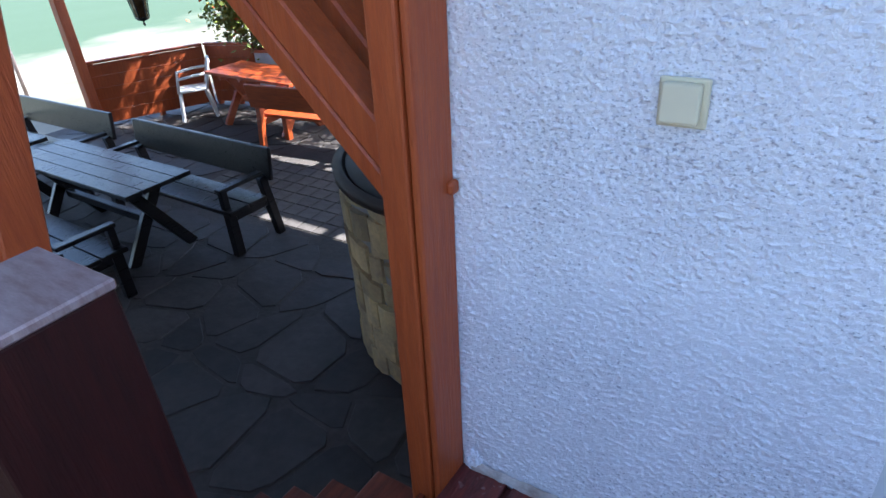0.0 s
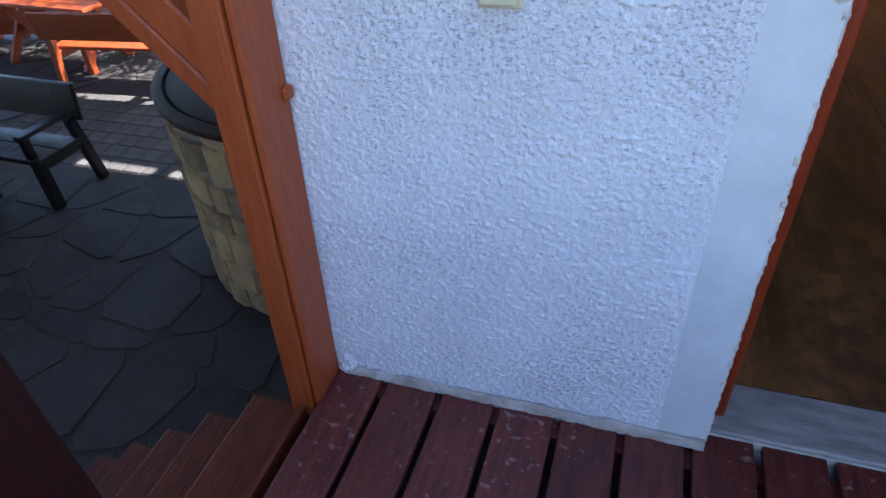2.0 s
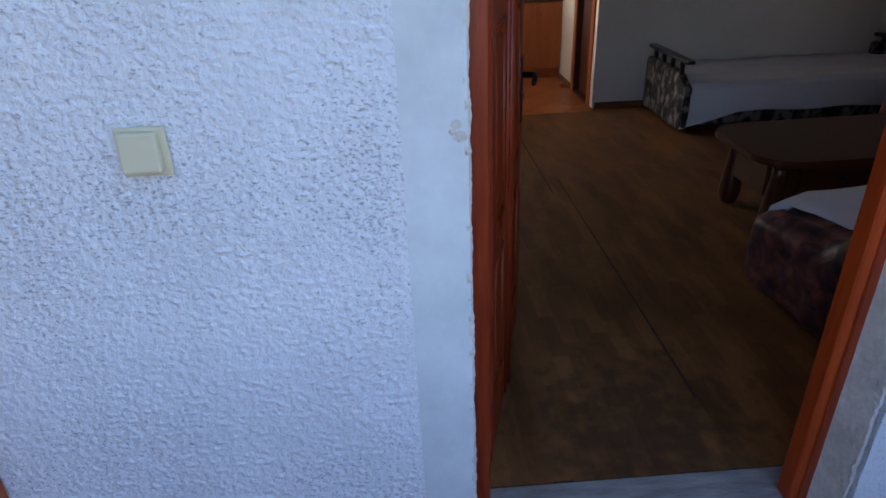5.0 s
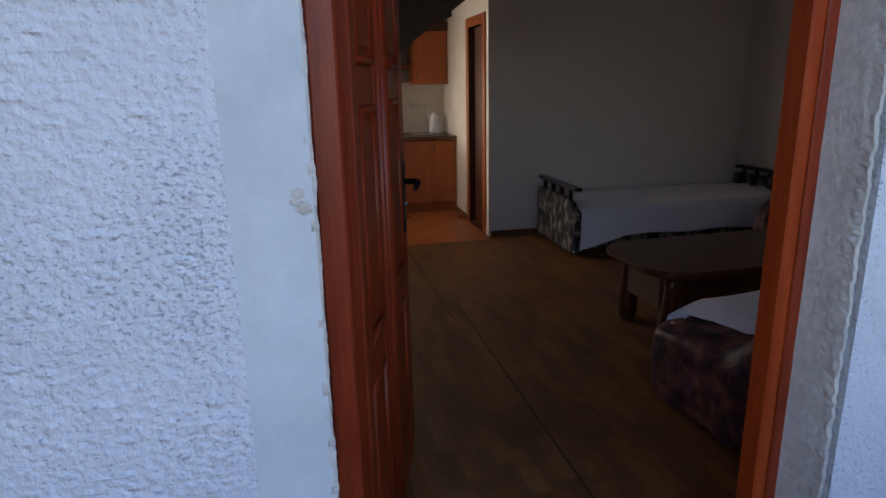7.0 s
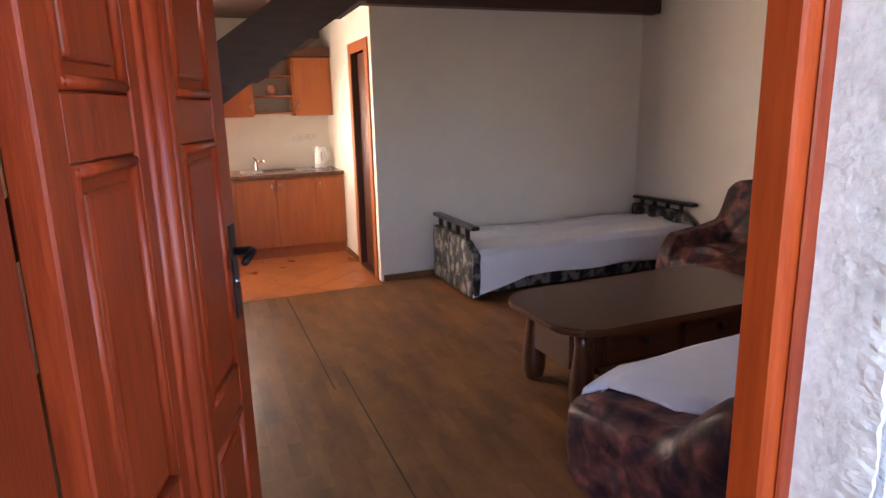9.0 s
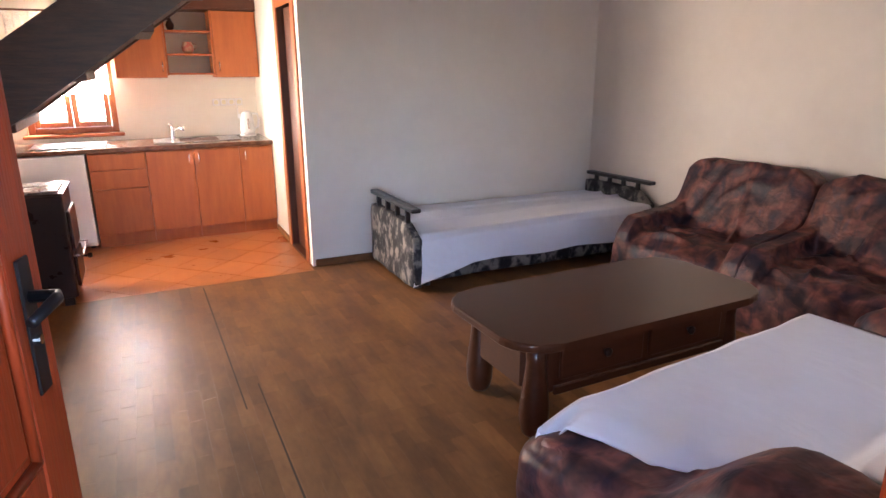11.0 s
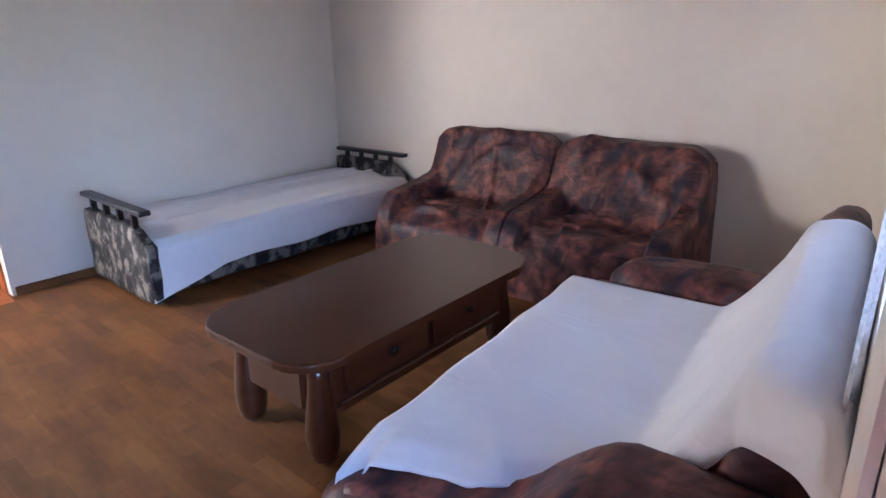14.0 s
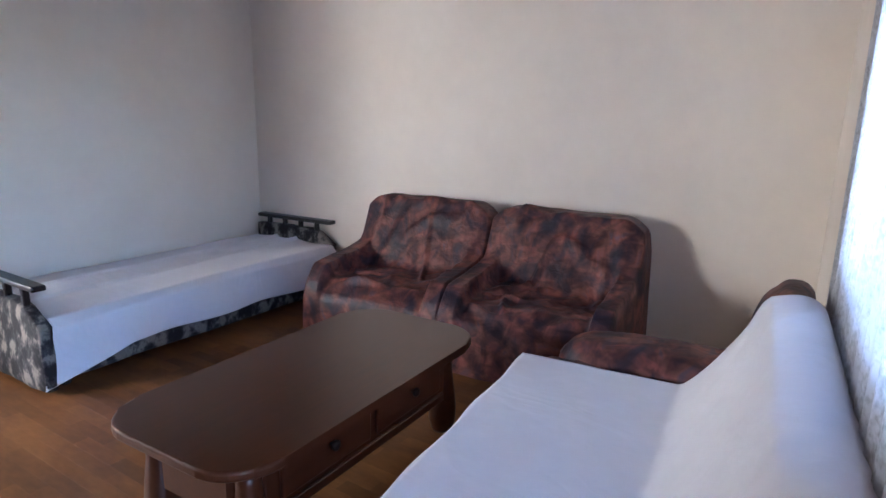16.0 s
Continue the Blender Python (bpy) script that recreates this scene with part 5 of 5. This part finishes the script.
M_STEP = mat("worn_red_brown_step_paint", (0.20, 0.040, 0.014), (0.11, 0.022, 0.010), 0.5, 6.0, (6, 1.2, 6), bump=0.3, bump_scale=14, fine=0.25)
steps = thing("porch_steps", "red-brown wooden steps down to the terrace", "steps")
for k in range(1, 6):
    z = DECK - 0.17 * k
    xb = -0.085 - 0.245 * (k - 1)
    part("tread", box(xb - 0.262, -1.15, z - 0.04, xb, -0.055 - 0.016 * k, z, 0.006, 2), M_STEP, steps)
    part("riser", box(xb - 0.245, -1.14, z - 0.168, xb - 0.225, -0.07 - 0.016 * k, z - 0.041), M_DECK, steps)
part("riser", box(-0.080, -1.14, DECK - 0.168, -0.062, -0.16, DECK - 0.035), M_STEP, steps)
nw = thing("newel_post", "thick red square newel post, porch shade in its colour, with a weathered top", "newel post")
# red darkened in the base colour for the porch shade on the shaft
M_NEWEL = mat("shade_darkened_red_timber", (0.036, 0.007, 0.005), (0.020, 0.005, 0.004), 0.6, 5.0, (12, 12, 1), bump=0.3, bump_scale=14, fine=0.2, spec=0.25)
part("shaft", box(-0.325, -1.06, G, -0.090, -0.815, 1.13, 0.004), M_NEWEL, nw)
M_NEWELTOP = mat("weathered_grey_wood_top", (0.34, 0.27, 0.26), (0.22, 0.15, 0.14), 0.45, 6.0, (2, 8, 2), fine=0.2)
part("cap", box(-0.328, -1.063, 1.1305, -0.087, -0.812, 1.15, 0.004), M_NEWELTOP, nw, "worn pale cap")


rp = thing("stair_post", "red-brown timber post leaning beside the porch steps", "post")
part("timber", beam((-1.0, -0.98, G), (-1.0, -0.47, 1.75), 0.12, 0.12, 0.006, (1, 0, 0)), M_REDWOOD, rp)
# unseen parapet, added to hold low sky light off the wall's foot
structure("porch_parapet", box(0.0, -2.72, G, 3.6, -2.61, 0.95), M_JOINT, "unseen plain grey parapet added to darken the foot of the wall")
# unseen closing wall, its dark boards chosen to lower the terrace light
structure("terrace_side_wall", box(-9.2, -2.9, G - 0.05, -0.45, -2.72, 2.5), M_CEILWOOD, "unseen plain wall closing the terrace, dark to cut bounced light")


# ---------------------------------------------------------------- terrace furniture
def picnic_table(at, length, width, material, label, group=""):
    t = thing("picnic_table", label, "table", at, group)
    n = 4
    w = width / n
    for i in range(n):
        part("board", box(-length / 2, -width / 2 + i * w + 0.002, 0.715, length / 2, -width / 2 + (i + 1) * w - 0.002, 0.755, 0.006, 2), material, t)
    for sx in (-1, 1):
        x = sx * (length / 2 - 0.28)
        part("crossbar", box(x - 0.03, -width / 2 + 0.04, 0.65, x + 0.03, width / 2 - 0.04, 0.714, 0.004), material, t)
        part("leg", beam((x - 0.0305, -width / 2 + 0.02, 0.0), (x - 0.0305, width / 2 - 0.16, 0.67), 0.055, 0.10, 0.005), material, t)
        part("leg", beam((x + 0.0305, width / 2 - 0.02, 0.0), (x + 0.0305, -width / 2 + 0.16, 0.67), 0.055, 0.10, 0.005), material, t)
    part("stretcher", box(-length / 2 + 0.345, -0.03, 0.30, length / 2 - 0.345, 0.03, 0.38, 0.005), material, t)
    return t


def bench(at, length, material, label, group=""):
    """Bench with a high back; it faces local -y."""
    b = thing("bench", label, "bench", at, group)
    part("seat_board", box(-length / 2, -0.22, 0.42, length / 2, -0.01, 0.46, 0.008, 2), material, b)
    part("seat_board", box(-length / 2, 0.0, 0.42, length / 2, 0.19, 0.46, 0.008, 2), material, b)
    part("backrest", moved(box(-length / 2, -0.02, 0.0, length / 2, 0.02, 0.30, 0.012, 2), pose(0, 0.285, 0.565, -8, 0, 0)), material, b)
    for sx in (-1, 1):
        x = sx * (length / 2 - 0.10)
        part("front_leg", box(x - 0.035, -0.20, 0.0, x + 0.035, -0.11, 0.419, 0.006), material, b)
        part("back_post", beam((x, 0.33, 0.0), (x, 0.245, 0.60), 0.07, 0.08, 0.006), material, b)
        part("seat_rail", box(x - 0.030, -0.109, 0.33, x + 0.030, 0.235, 0.419, 0.005), material, b)
        part("arm", box(x - 0.04, -0.22, 0.62, x + 0.04, 0.245, 0.655, 0.008, 2), material, b)
        part("arm_post", box(x - 0.03, -0.205, 0.4605, x + 0.03, -0.145, 0.6195, 0.004), material, b)
    return b


picnic_table(pose(-4.90, 1.45, G, 0, 0, -0.8), 2.06, 0.62, M_DARKWOOD, "black-brown stained picnic table with crossed legs", "terrace tables")
bench(pose(-4.45, 1.94, G, 0, 0, -1.9), 2.14, M_DARKWOOD, "black-brown stained garden bench with a plank back", "terrace benches")
bench(pose(-4.72, 0.74, G, 0, 0, 178), 2.05, M_DARKWOOD, "black-brown stained garden bench with a plank back", "terrace benches")
bench(pose(-6.98, 2.00, G, 0, 0, -0.5), 2.06, M_DARKWOOD, "black-brown stained garden bench with a plank back", "terrace benches")
picnic_table(pose(-7.15, 1.42, G, 0, 0, -1), 1.90, 0.62, M_DARKWOOD, "black-brown stained picnic table with crossed legs", "terrace tables")
picnic_table(pose(-5.98, 4.55, G, 0, 0, -4), 1.80, 0.66, M_REDBENCH, "orange-red painted garden table in dappled sun", "red garden set")
bench(pose(-4.60, 4.10, G, 0, 0, 185), 1.62, M_REDBENCH, "orange-red painted garden bench in dappled sun", "red garden set")


def plastic_chair(at):
    c = thing("plastic_chair", "white moulded plastic garden armchair", "chair", at)
    part("seat", soft((0.44, 0.42, 0.03), 0.012, 6), M_WPLASTIC, c, "", True).matrix_world = at @ Matrix.Translation((0, 0, 0.42))
    for k in range(6):
        x = -0.17 + k * 0.068
        part("back_slat", beam((x * 0.95, 0.20, 0.42), (x * 1.12, 0.30, 0.80), 0.038, 0.012, 0.003, (0, 1, 0)), M_WPLASTIC, c)
    part("back_rim", tube([(-0.23, 0.20, 0.43), (-0.25, 0.27, 0.68), (-0.19, 0.305, 0.80), (0, 0.315, 0.84), (0.19, 0.305, 0.80), (0.25, 0.27, 0.68), (0.23, 0.20, 0.43)], 0.018, 8), M_WPLASTIC, c, "", True)
    for sx in (-1, 1):
        part("leg", beam((sx * 0.19, -0.18, 0.41), (sx * 0.25, -0.23, 0.0), 0.045, 0.045, 0.008), M_WPLASTIC, c)
        part("leg", beam((sx * 0.19, 0.18, 0.41), (sx * 0.24, 0.26, 0.0), 0.045, 0.045, 0.008), M_WPLASTIC, c)
        part("arm", tube([(sx * 0.25, 0.27, 0.66), (sx * 0.28, 0.05, 0.65), (sx * 0.27, -0.17, 0.62), (sx * 0.23, -0.20, 0.42)], 0.022, 8), M_WPLASTIC, c, "", True)


plastic_chair(pose(-7.50, 4.45, G, 0, 0, -35))


# stone well
M_BASIN = mat("dark_rusted_sheet", (0.040, 0.017, 0.010), (0.018, 0.010, 0.008), 0.7, 5.0, fine=0.3, bump=0.2)
def well():
    cx, cy, r, h = -0.96, 2.035, 1.02, 1.28
    w = thing("stone_well", "round yellow limestone well wall round an open dark metal basin", "well", Matrix.Translation((cx, cy, G)))
    bm = bmesh.new()
    n = 64
    lathe([(r - 0.02, 0), (r - 0.02, h - 0.032), (r - 0.055, h - 0.032), (r - 0.055, 0)], n, into=bm)
    core = part("core", bm, M_STONEJOINT, w, "", True)
    part("basin", lathe([(r - 0.005, h + 0.02), (r - 0.050, h + 0.02), (r - 0.062, h - 0.02), (r - 0.085, 0.45), (0.01, 0.42)], 48, cap=False), M_BASIN, w, "dark rusty sheet metal basin", True)
    part("rim", lathe([(r - 0.03, h - 0.03), (r + 0.025, h - 0.03), (r + 0.03, h + 0.02), (r - 0.03, h + 0.025)], 64, cap=False), M_BASIN, w, "dark metal rim", True)
    rnd = random.Random(4)
    rows = [0.02]
    while rows[-1] < h - 0.1:
        rows.append(min(h - 0.035, rows[-1] + rnd.uniform(0.16, 0.30)))
    for z0, z1 in zip(rows, rows[1:]):
        a = rnd.uniform(0, 0.3) - 2.9
        while a < 0.6:
            da = rnd.uniform(0.12, 0.32)
            bm = bmesh.new()
            g = 0.010
            k = 4
            jl = [rnd.uniform(-0.045, 0.045) for _ in range(4)]
            ins, outs = [], []
            for i in range(k + 1):
                t = a + 0.012 + (da - 0.024) * i / k
                lo = z0 + g + jl[0] * (1 - i / k) + jl[1] * i / k
                hi = z1 - g + jl[2] * (1 - i / k) + jl[3] * i / k
                ro = r + 0.012 + rnd.uniform(-0.004, 0.006)
                ins.append((bm.verts.new(((r - 0.03) * math.cos(t), (r - 0.03) * math.sin(t), lo)), bm.verts.new(((r - 0.03) * math.cos(t), (r - 0.03) * math.sin(t), hi))))
                e = 0.012 if i in (0, k) else 0.0
                outs.append((bm.verts.new(((ro - e) * math.cos(t), (ro - e) * math.sin(t), lo + 0.008)), bm.verts.new(((ro - e) * math.cos(t), (ro - e) * math.sin(t), hi - 0.008))))
            for i in range(k):
                bm.faces.new((outs[i][0], outs[i + 1][0], outs[i + 1][1], outs[i][1]))
                bm.faces.new((outs[i][1], outs[i + 1][1], ins[i + 1][1], ins[i][1]))
                bm.faces.new((outs[i][0], ins[i][0], ins[i + 1][0], outs[i + 1][0]))
            bm.faces.new((outs[0][0], outs[0][1], ins[0][1], ins[0][0]))
            bm.faces.new((outs[k][0], ins[k][0], ins[k][1], outs[k][1]))
            part("stone", bm, M_STONE, core)
            a += da
    return w


well()

# fence, low wall with planter, posts, lantern
def fence(p0, p1, h, label):
    f = thing("board_fence", label, "fence")
    a, b = Vector(p0), Vector(p1)
    d = (b - a).normalized()
    for k in range(5):
        z = 0.06 + k * (h - 0.08) / 5
        part("board", beam((a.x, a.y, G + z + 0.09), (b.x, b.y, G + z + 0.09), 0.03, (h - 0.08) / 5 - 0.003, 0.002), M_REDWOOD, f)
    n = Vector((-d.y, d.x, 0)) * 0.05
    for t in (0.02, 0.5, 0.98):
        q = a.lerp(b, t) + n
        part("post", box(q.x - 0.035, q.y - 0.035, G - 0.05, q.x + 0.035, q.y + 0.035, G + h, 0.005), M_REDWOOD, f)
    part("top_rail", beam((a.x, a.y, G + h + 0.013), (b.x, b.y, G + h + 0.013), 0.09, 0.035, 0.005), M_REDWOOD, f)


fence((-8.42, 3.50, 0), (-7.72, 4.94, 0), 0.93, "red-brown board fence dappled with sun")
fence((-7.70, 4.98, 0), (-6.92, 5.18, 0), 0.93, "red-brown board fence in the shade of a shrub")
pw = thing("planter_wall", "low pale plastered planter wall along the terrace", "planter")
part("wall", prism([(-6.9, 5.22), (-4.0, 5.86), (-4.06, 6.14), (-6.96, 5.50)], G - 0.05, G + 0.80, 0.01), M_POT, pw)
part("coping", prism([(-6.93, 5.19), (-3.97, 5.84), (-4.05, 6.17), (-7.0, 5.52)], G + 0.801, G + 0.85, 0.006), M_REDWOOD, pw, "dark red timber coping")
tp = thing("terrace_post", "red-brown squared timber terrace post", "post")
part("timber", box(-8.47, 3.32, G - 0.05, -8.33, 3.46, 2.419, 0.008), M_REDWOOD, tp)
yp = thing("yard_pole", "thin pale weathered pole standing in the yard", "pole")
part("shaft", tube([(-11.9, 4.03, G - 0.1), (-11.9, 4.03, 1.4)], [0.035, 0.03], 10), M_NEWELTOP, yp, "", True)


M_AMBER = mat("dark_amber_glass", (0.10, 0.055, 0.022), (0.05, 0.028, 0.014), 0.25, 20.0, fine=0.3)


def lantern(x, y, z):
    l = thing("hanging_lantern", "black metal hanging lantern", "lantern")
    part("finial", lathe([(0.006, 0.0), (0.014, 0.02), (0.006, 0.045), (0.03, 0.06)], 10, (x, y, z)), M_BLACK, l, "", True)
    part("base", lathe([(0.05, 0.06), (0.075, 0.085), (0.075, 0.095)], 6, (x, y, z)), M_BLACK, l)
    for k in range(6):
        a = k * math.pi / 3
        part("bar", beam((x + 0.07 * math.cos(a), y + 0.07 * math.sin(a), z + 0.09), (x + 0.10 * math.cos(a), y + 0.10 * math.sin(a), z + 0.30), 0.012, 0.012, 0.002), M_BLACK, l)
    part("glass", lathe([(0.062, 0.095), (0.09, 0.30)], 6, (x, y, z)), M_AMBER, l, "dark amber glass")
    part("roof", lathe([(0.13, 0.30), (0.10, 0.33), (0.05, 0.40), (0.015, 0.44)], 6, (x, y, z)), M_BLACK, l)
    part("chain", tube([(x, y, z + 0.44), (x, y, 2.421)], 0.006, 6), M_BLACK, l)


lantern(-5.92, 3.0, 0.60)


def leaves(name, label, centre, size, count, material, seed, category="plant"):
    """A shrub: stems and many small leaves with an uneven outline."""
    rnd = random.Random(seed)
    t = thing(name, label, category)
    verts, faces = [], []
    clumps = [(rnd.uniform(-1, 1) * size[0], rnd.uniform(-1, 1) * size[1], rnd.uniform(0, 1) * size[2], rnd.uniform(0.10, 0.26)) for _ in range(24)]
    for _ in range(count):
        cx, cy, cz, r = rnd.choice(clumps)
        p = Vector((centre[0] + cx + rnd.gauss(0, r), centre[1] + cy + rnd.gauss(0, r), centre[2] + cz + rnd.gauss(0, r)))
        d = Vector((rnd.uniform(-1, 1), rnd.uniform(-1, 1), rnd.uniform(-0.7, 0.5))).normalized() * rnd.uniform(0.05, 0.11)
        s = d.cross(Vector((rnd.uniform(-1, 1), rnd.uniform(-1, 1), rnd.uniform(-1, 1)))).normalized() * d.length * 0.32
        n = len(verts)
        verts += [p, p + d * 0.5 + s, p + d, p + d * 0.5 - s]
        faces.append((n, n + 1, n + 2, n + 3))
    me = bpy.data.meshes.new("crown")
    me.from_pydata(verts, [], faces)
    me.materials.append(material)
    ob = new("crown", me)
    ob.parent = t
    bm = bmesh.new()
    for c in clumps[:8]:
        tube([(centre[0] + c[0] * 0.3, centre[1] + c[1] * 0.3, centre[2] - 0.1), (centre[0] + c[0], centre[1] + c[1], centre[2] + c[2])], [0.018, 0.006], 6, bm)
    part("stems", bm, M_STAIRWOOD, t)
    if category == "tree":
        part("trunk", tube([(centre[0], centre[1] + 0.9, G - 0.1), (centre[0] + 0.05, centre[1] + 0.8, 1.2), (centre[0], centre[1] + 0.25, centre[2] + 0.1)], [0.12, 0.09, 0.04], 10), M_STAIRWOOD, t, "", True)
    return t


leaves("shrub", "yellow-green climbing shrub in sun above the fence", (-7.10, 5.45, G + 0.95), (0.48, 0.12, 0.85), 5200, M_LEAF2, 2)
leaves("shrub", "dense dark green shrub above the planter wall", (-5.6, 5.95, G + 0.9), (0.9, 0.15, 1.0), 2600, M_LEAF, 3)
leaves("flower_bush", "orange flowering bush beside the terrace fence", (-7.35, 5.42, G + 1.25), (0.22, 0.08, 0.35), 130, M_FLOWER, 5)
# unseen crowns added in the sun's path to dapple fence and red set
leaves("dapple_crown", "unseen leafy branches added to dapple the sun on the terrace edge", (-6.1, 5.72, 2.75), (1.3, 0.22, 0.25), 2600, M_LEAF, 8, "tree")
leaves("dapple_crown", "unseen leafy branches added to dapple the sun on the terrace edge", (-3.2, 6.35, 2.8), (1.2, 0.35, 0.3), 2200, M_LEAF, 9, "tree")
leaves("shrub", "yellow-green leafy vine behind the stone well", (-3.6, 5.6, G + 1.1), (0.7, 0.12, 0.9), 2200, M_LEAF2, 22)

# unseen terrace roof: boards on rafters shade the terrace, edge and slot place sun strips
roof = thing("unseen_roof", "unseen dark timber roof boards that shade the terrace", "roof", kind="structure")
part("boards", prism([(-9.2, -2.7), (-0.45, -2.7), (-0.45, 0.0), (0.145, 0.27), (0.145, 4.02), (-8.9, 4.02)], 2.42, 2.46), M_CEILWOOD, roof)
part("boards", prism([(-8.9, 4.14), (0.145, 4.14), (0.145, 5.24), (-8.9, 5.24)], 2.42, 2.46), M_CEILWOOD, roof)
for k in range(9):
    x = -0.7 - k * 1.0
    part("rafter", box(x - 0.05, -2.6, 2.30, x + 0.05, 5.23, 2.419), M_CEILWOOD, roof)
# porch eaves, unseen: their depth sets how much sky reaches the wall
eaves = thing("unseen_eaves", "unseen dark timber eaves added to limit sky light on the porch", "roof", kind="structure")
part("boards", box(-0.42, -0.60, 2.50, 3.8, 0.0, 2.54), M_CEILWOOD, eaves)
bm = bmesh.new()
for y0, y1, z0, z1 in ((0.27, S0, G - 0.05, 2.9), (S1, KW + 0.3, G - 0.05, 2.9), (S0, S1, G - 0.05, SZ0), (S0, S1, SZ1, 2.9)):
    box(LEFT - 0.27, y0, z0, LEFT - 0.252, y1, z1, into=bm)
structure("house_side_wall", bm, M_ROUGHCAST, "white roughcast side wall of the house")

# ---------------------------------------------------------------- pieces of floors and pavements, last
rnd = random.Random(11)
# terrace flagstones: irregular polygons from a jittered grid
flags = structure("terrace_paving", prism([(-9.3, -2.6), (-0.02, -2.6), (-0.02, 6.2), (-9.0, 6.2)], G - 0.05, G - 0.004), M_JOINT, "grey irregular flagstone terrace paving", "paving")


def in_pavers(x, y):
    return -5.2 < x < -2.0 and 2.35 < y < 3.85


cell = 0.44
jit = {}


def node_at(i, j):
    if (i, j) not in jit:
        jit[i, j] = (i * cell + rnd.uniform(-0.17, 0.17), j * cell + rnd.uniform(-0.17, 0.17))
    return jit[i, j]


for i in range(-21, -1):
    for j in range(-3, 14):
        c = [node_at(i, j), node_at(i + 1, j), node_at(i + 1, j + 1), node_at(i, j + 1)]
        mx, my = sum(p[0] for p in c) / 4, sum(p[1] for p in c) / 4
        if in_pavers(mx, my) or math.hypot(mx + 0.96, my - 2.035) < 0.88 or mx > -0.3 or mx < -8.9:
            continue
        g = 0.93
        poly = []
        for k in range(4):
            p, q = c[k], c[(k + 1) % 4]
            for t in (0.16, 0.84):
                poly.append((mx + (p[0] + (q[0] - p[0]) * t - mx) * g, my + (p[1] + (q[1] - p[1]) * t - my) * g))
        poly = [(x - mx, y - my) for x, y in poly]
        me = mesh_only("flagstone", prism(poly, 0, 0.02 + rnd.uniform(0, 0.006), 0.005, 1), M_FLAG)
        piece("flagstone", me, flags, Matrix.Translation((mx, my, G - 0.018)))
pv = mesh_only("paver", box(-0.094, -0.094, 0, 0.094, 0.094, 0.02, 0.005), M_PAVER)
for i in range(16):
    for j in range(7):
        piece("paver", pv, flags, Matrix.Translation((-5.1 + i * 0.2, 2.45 + j * 0.2, G - 0.016)))

# parquet blocks: small planks in rows
TE = 4.52            # where the tiles begin
block = mesh_only("parquet_block", box(-0.0346, -0.1455, -0.010, 0.0346, 0.1455, 0), M_PARQUET)
near = []
rest = bmesh.new()
k = 0
x = LEFT + 0.036
while x < 5.75:
    y = 0.26 + (0.1460 if k % 2 else 0.0) - 0.29 + 0.03 * (k % 3)
    while y < TE + 0.2 or (x > 2.8 and y < P + 0.2):
        top = TE if x < 2.80 else P
        y0, y1 = max(y - 0.1458, max(0.256, yn(x) - 0.02) if x > 2.3 else 0.256), min(y + 0.1458, top - 0.001)
        if y1 - y0 > 0.02 and x < xr(y) + 0.03:
            if y1 - y0 > 0.29 and 1.35 < x < 2.9 and 1.3 < y < 4.4 and len(near) < 300:
                near.append((x, y))
            else:
                box(x - 0.0346, y0, -0.010, x + 0.0346, y1, 0, into=rest)
        y += 0.2920
    x += 0.0695
    k += 1
for x, y in near:
    piece("parquet_block", block, floor, Matrix.Translation((x, y, 0)))
tagged(mesh_ob("parquet_field", rest, M_PARQUET, floor), "honey-brown oak parquet blocks", kind="stuff")
# shrinkage gaps in the parquet
part("floor_gap", prism([(1.966, 4.46), (1.976, 4.46), (1.993, 2.63), (1.986, 2.63)], 0.0005, 0.0018), M_PARQUET_GAP, floor)
part("floor_gap", prism([(2.075, 2.86), (2.081, 2.86), (2.090, 0.6), (2.078, 0.6)], 0.0005, 0.0018), M_PARQUET_GAP, floor)


# kitchen tiles laid diagonally, cut at the edges
def clipped(poly, x0, x1, y0, y1):
    for axis, lim, keep in ((0, x0, 1), (0, x1, -1), (1, y0, 1), (1, y1, -1)):
        res = []
        for p, q in zip(poly, poly[1:] + poly[:1]):
            a, b = (p[axis] - lim) * keep, (q[axis] - lim) * keep
            if a >= 0:
                res.append(p)
            if a * b < 0:
                t = a / (a - b)
                res.append((p[0] + (q[0] - p[0]) * t, p[1] + (q[1] - p[1]) * t))
        poly = res
        if len(poly) < 3:
            return []
    return poly


for i in range(-14, 15):
    for j in range(-14, 15):
        u, v = i * 0.297, j * 0.297
        cx, cy = 1.6 + (u - v) * 0.7071, 5.5 + (u + v) * 0.7071
        d = 0.146 * 1.4142
        poly = clipped([(cx + d, cy), (cx, cy + d), (cx - d, cy), (cx, cy - d)], LEFT + 0.002, 2.784, TE + 0.002, KW - 0.1)
        if len(poly) >= 3:
            area = abs(sum(p[0] * q[1] - q[0] * p[1] for p, q in zip(poly, poly[1:] + poly[:1]))) / 2
            if area > 0.002:
                me = mesh_only("tile", prism([(x - cx, y - cy) for x, y in poly], -0.008, 0.0), M_TILE)
                piece("tile", me, kfloor, Matrix.Translation((cx, cy, 0)))
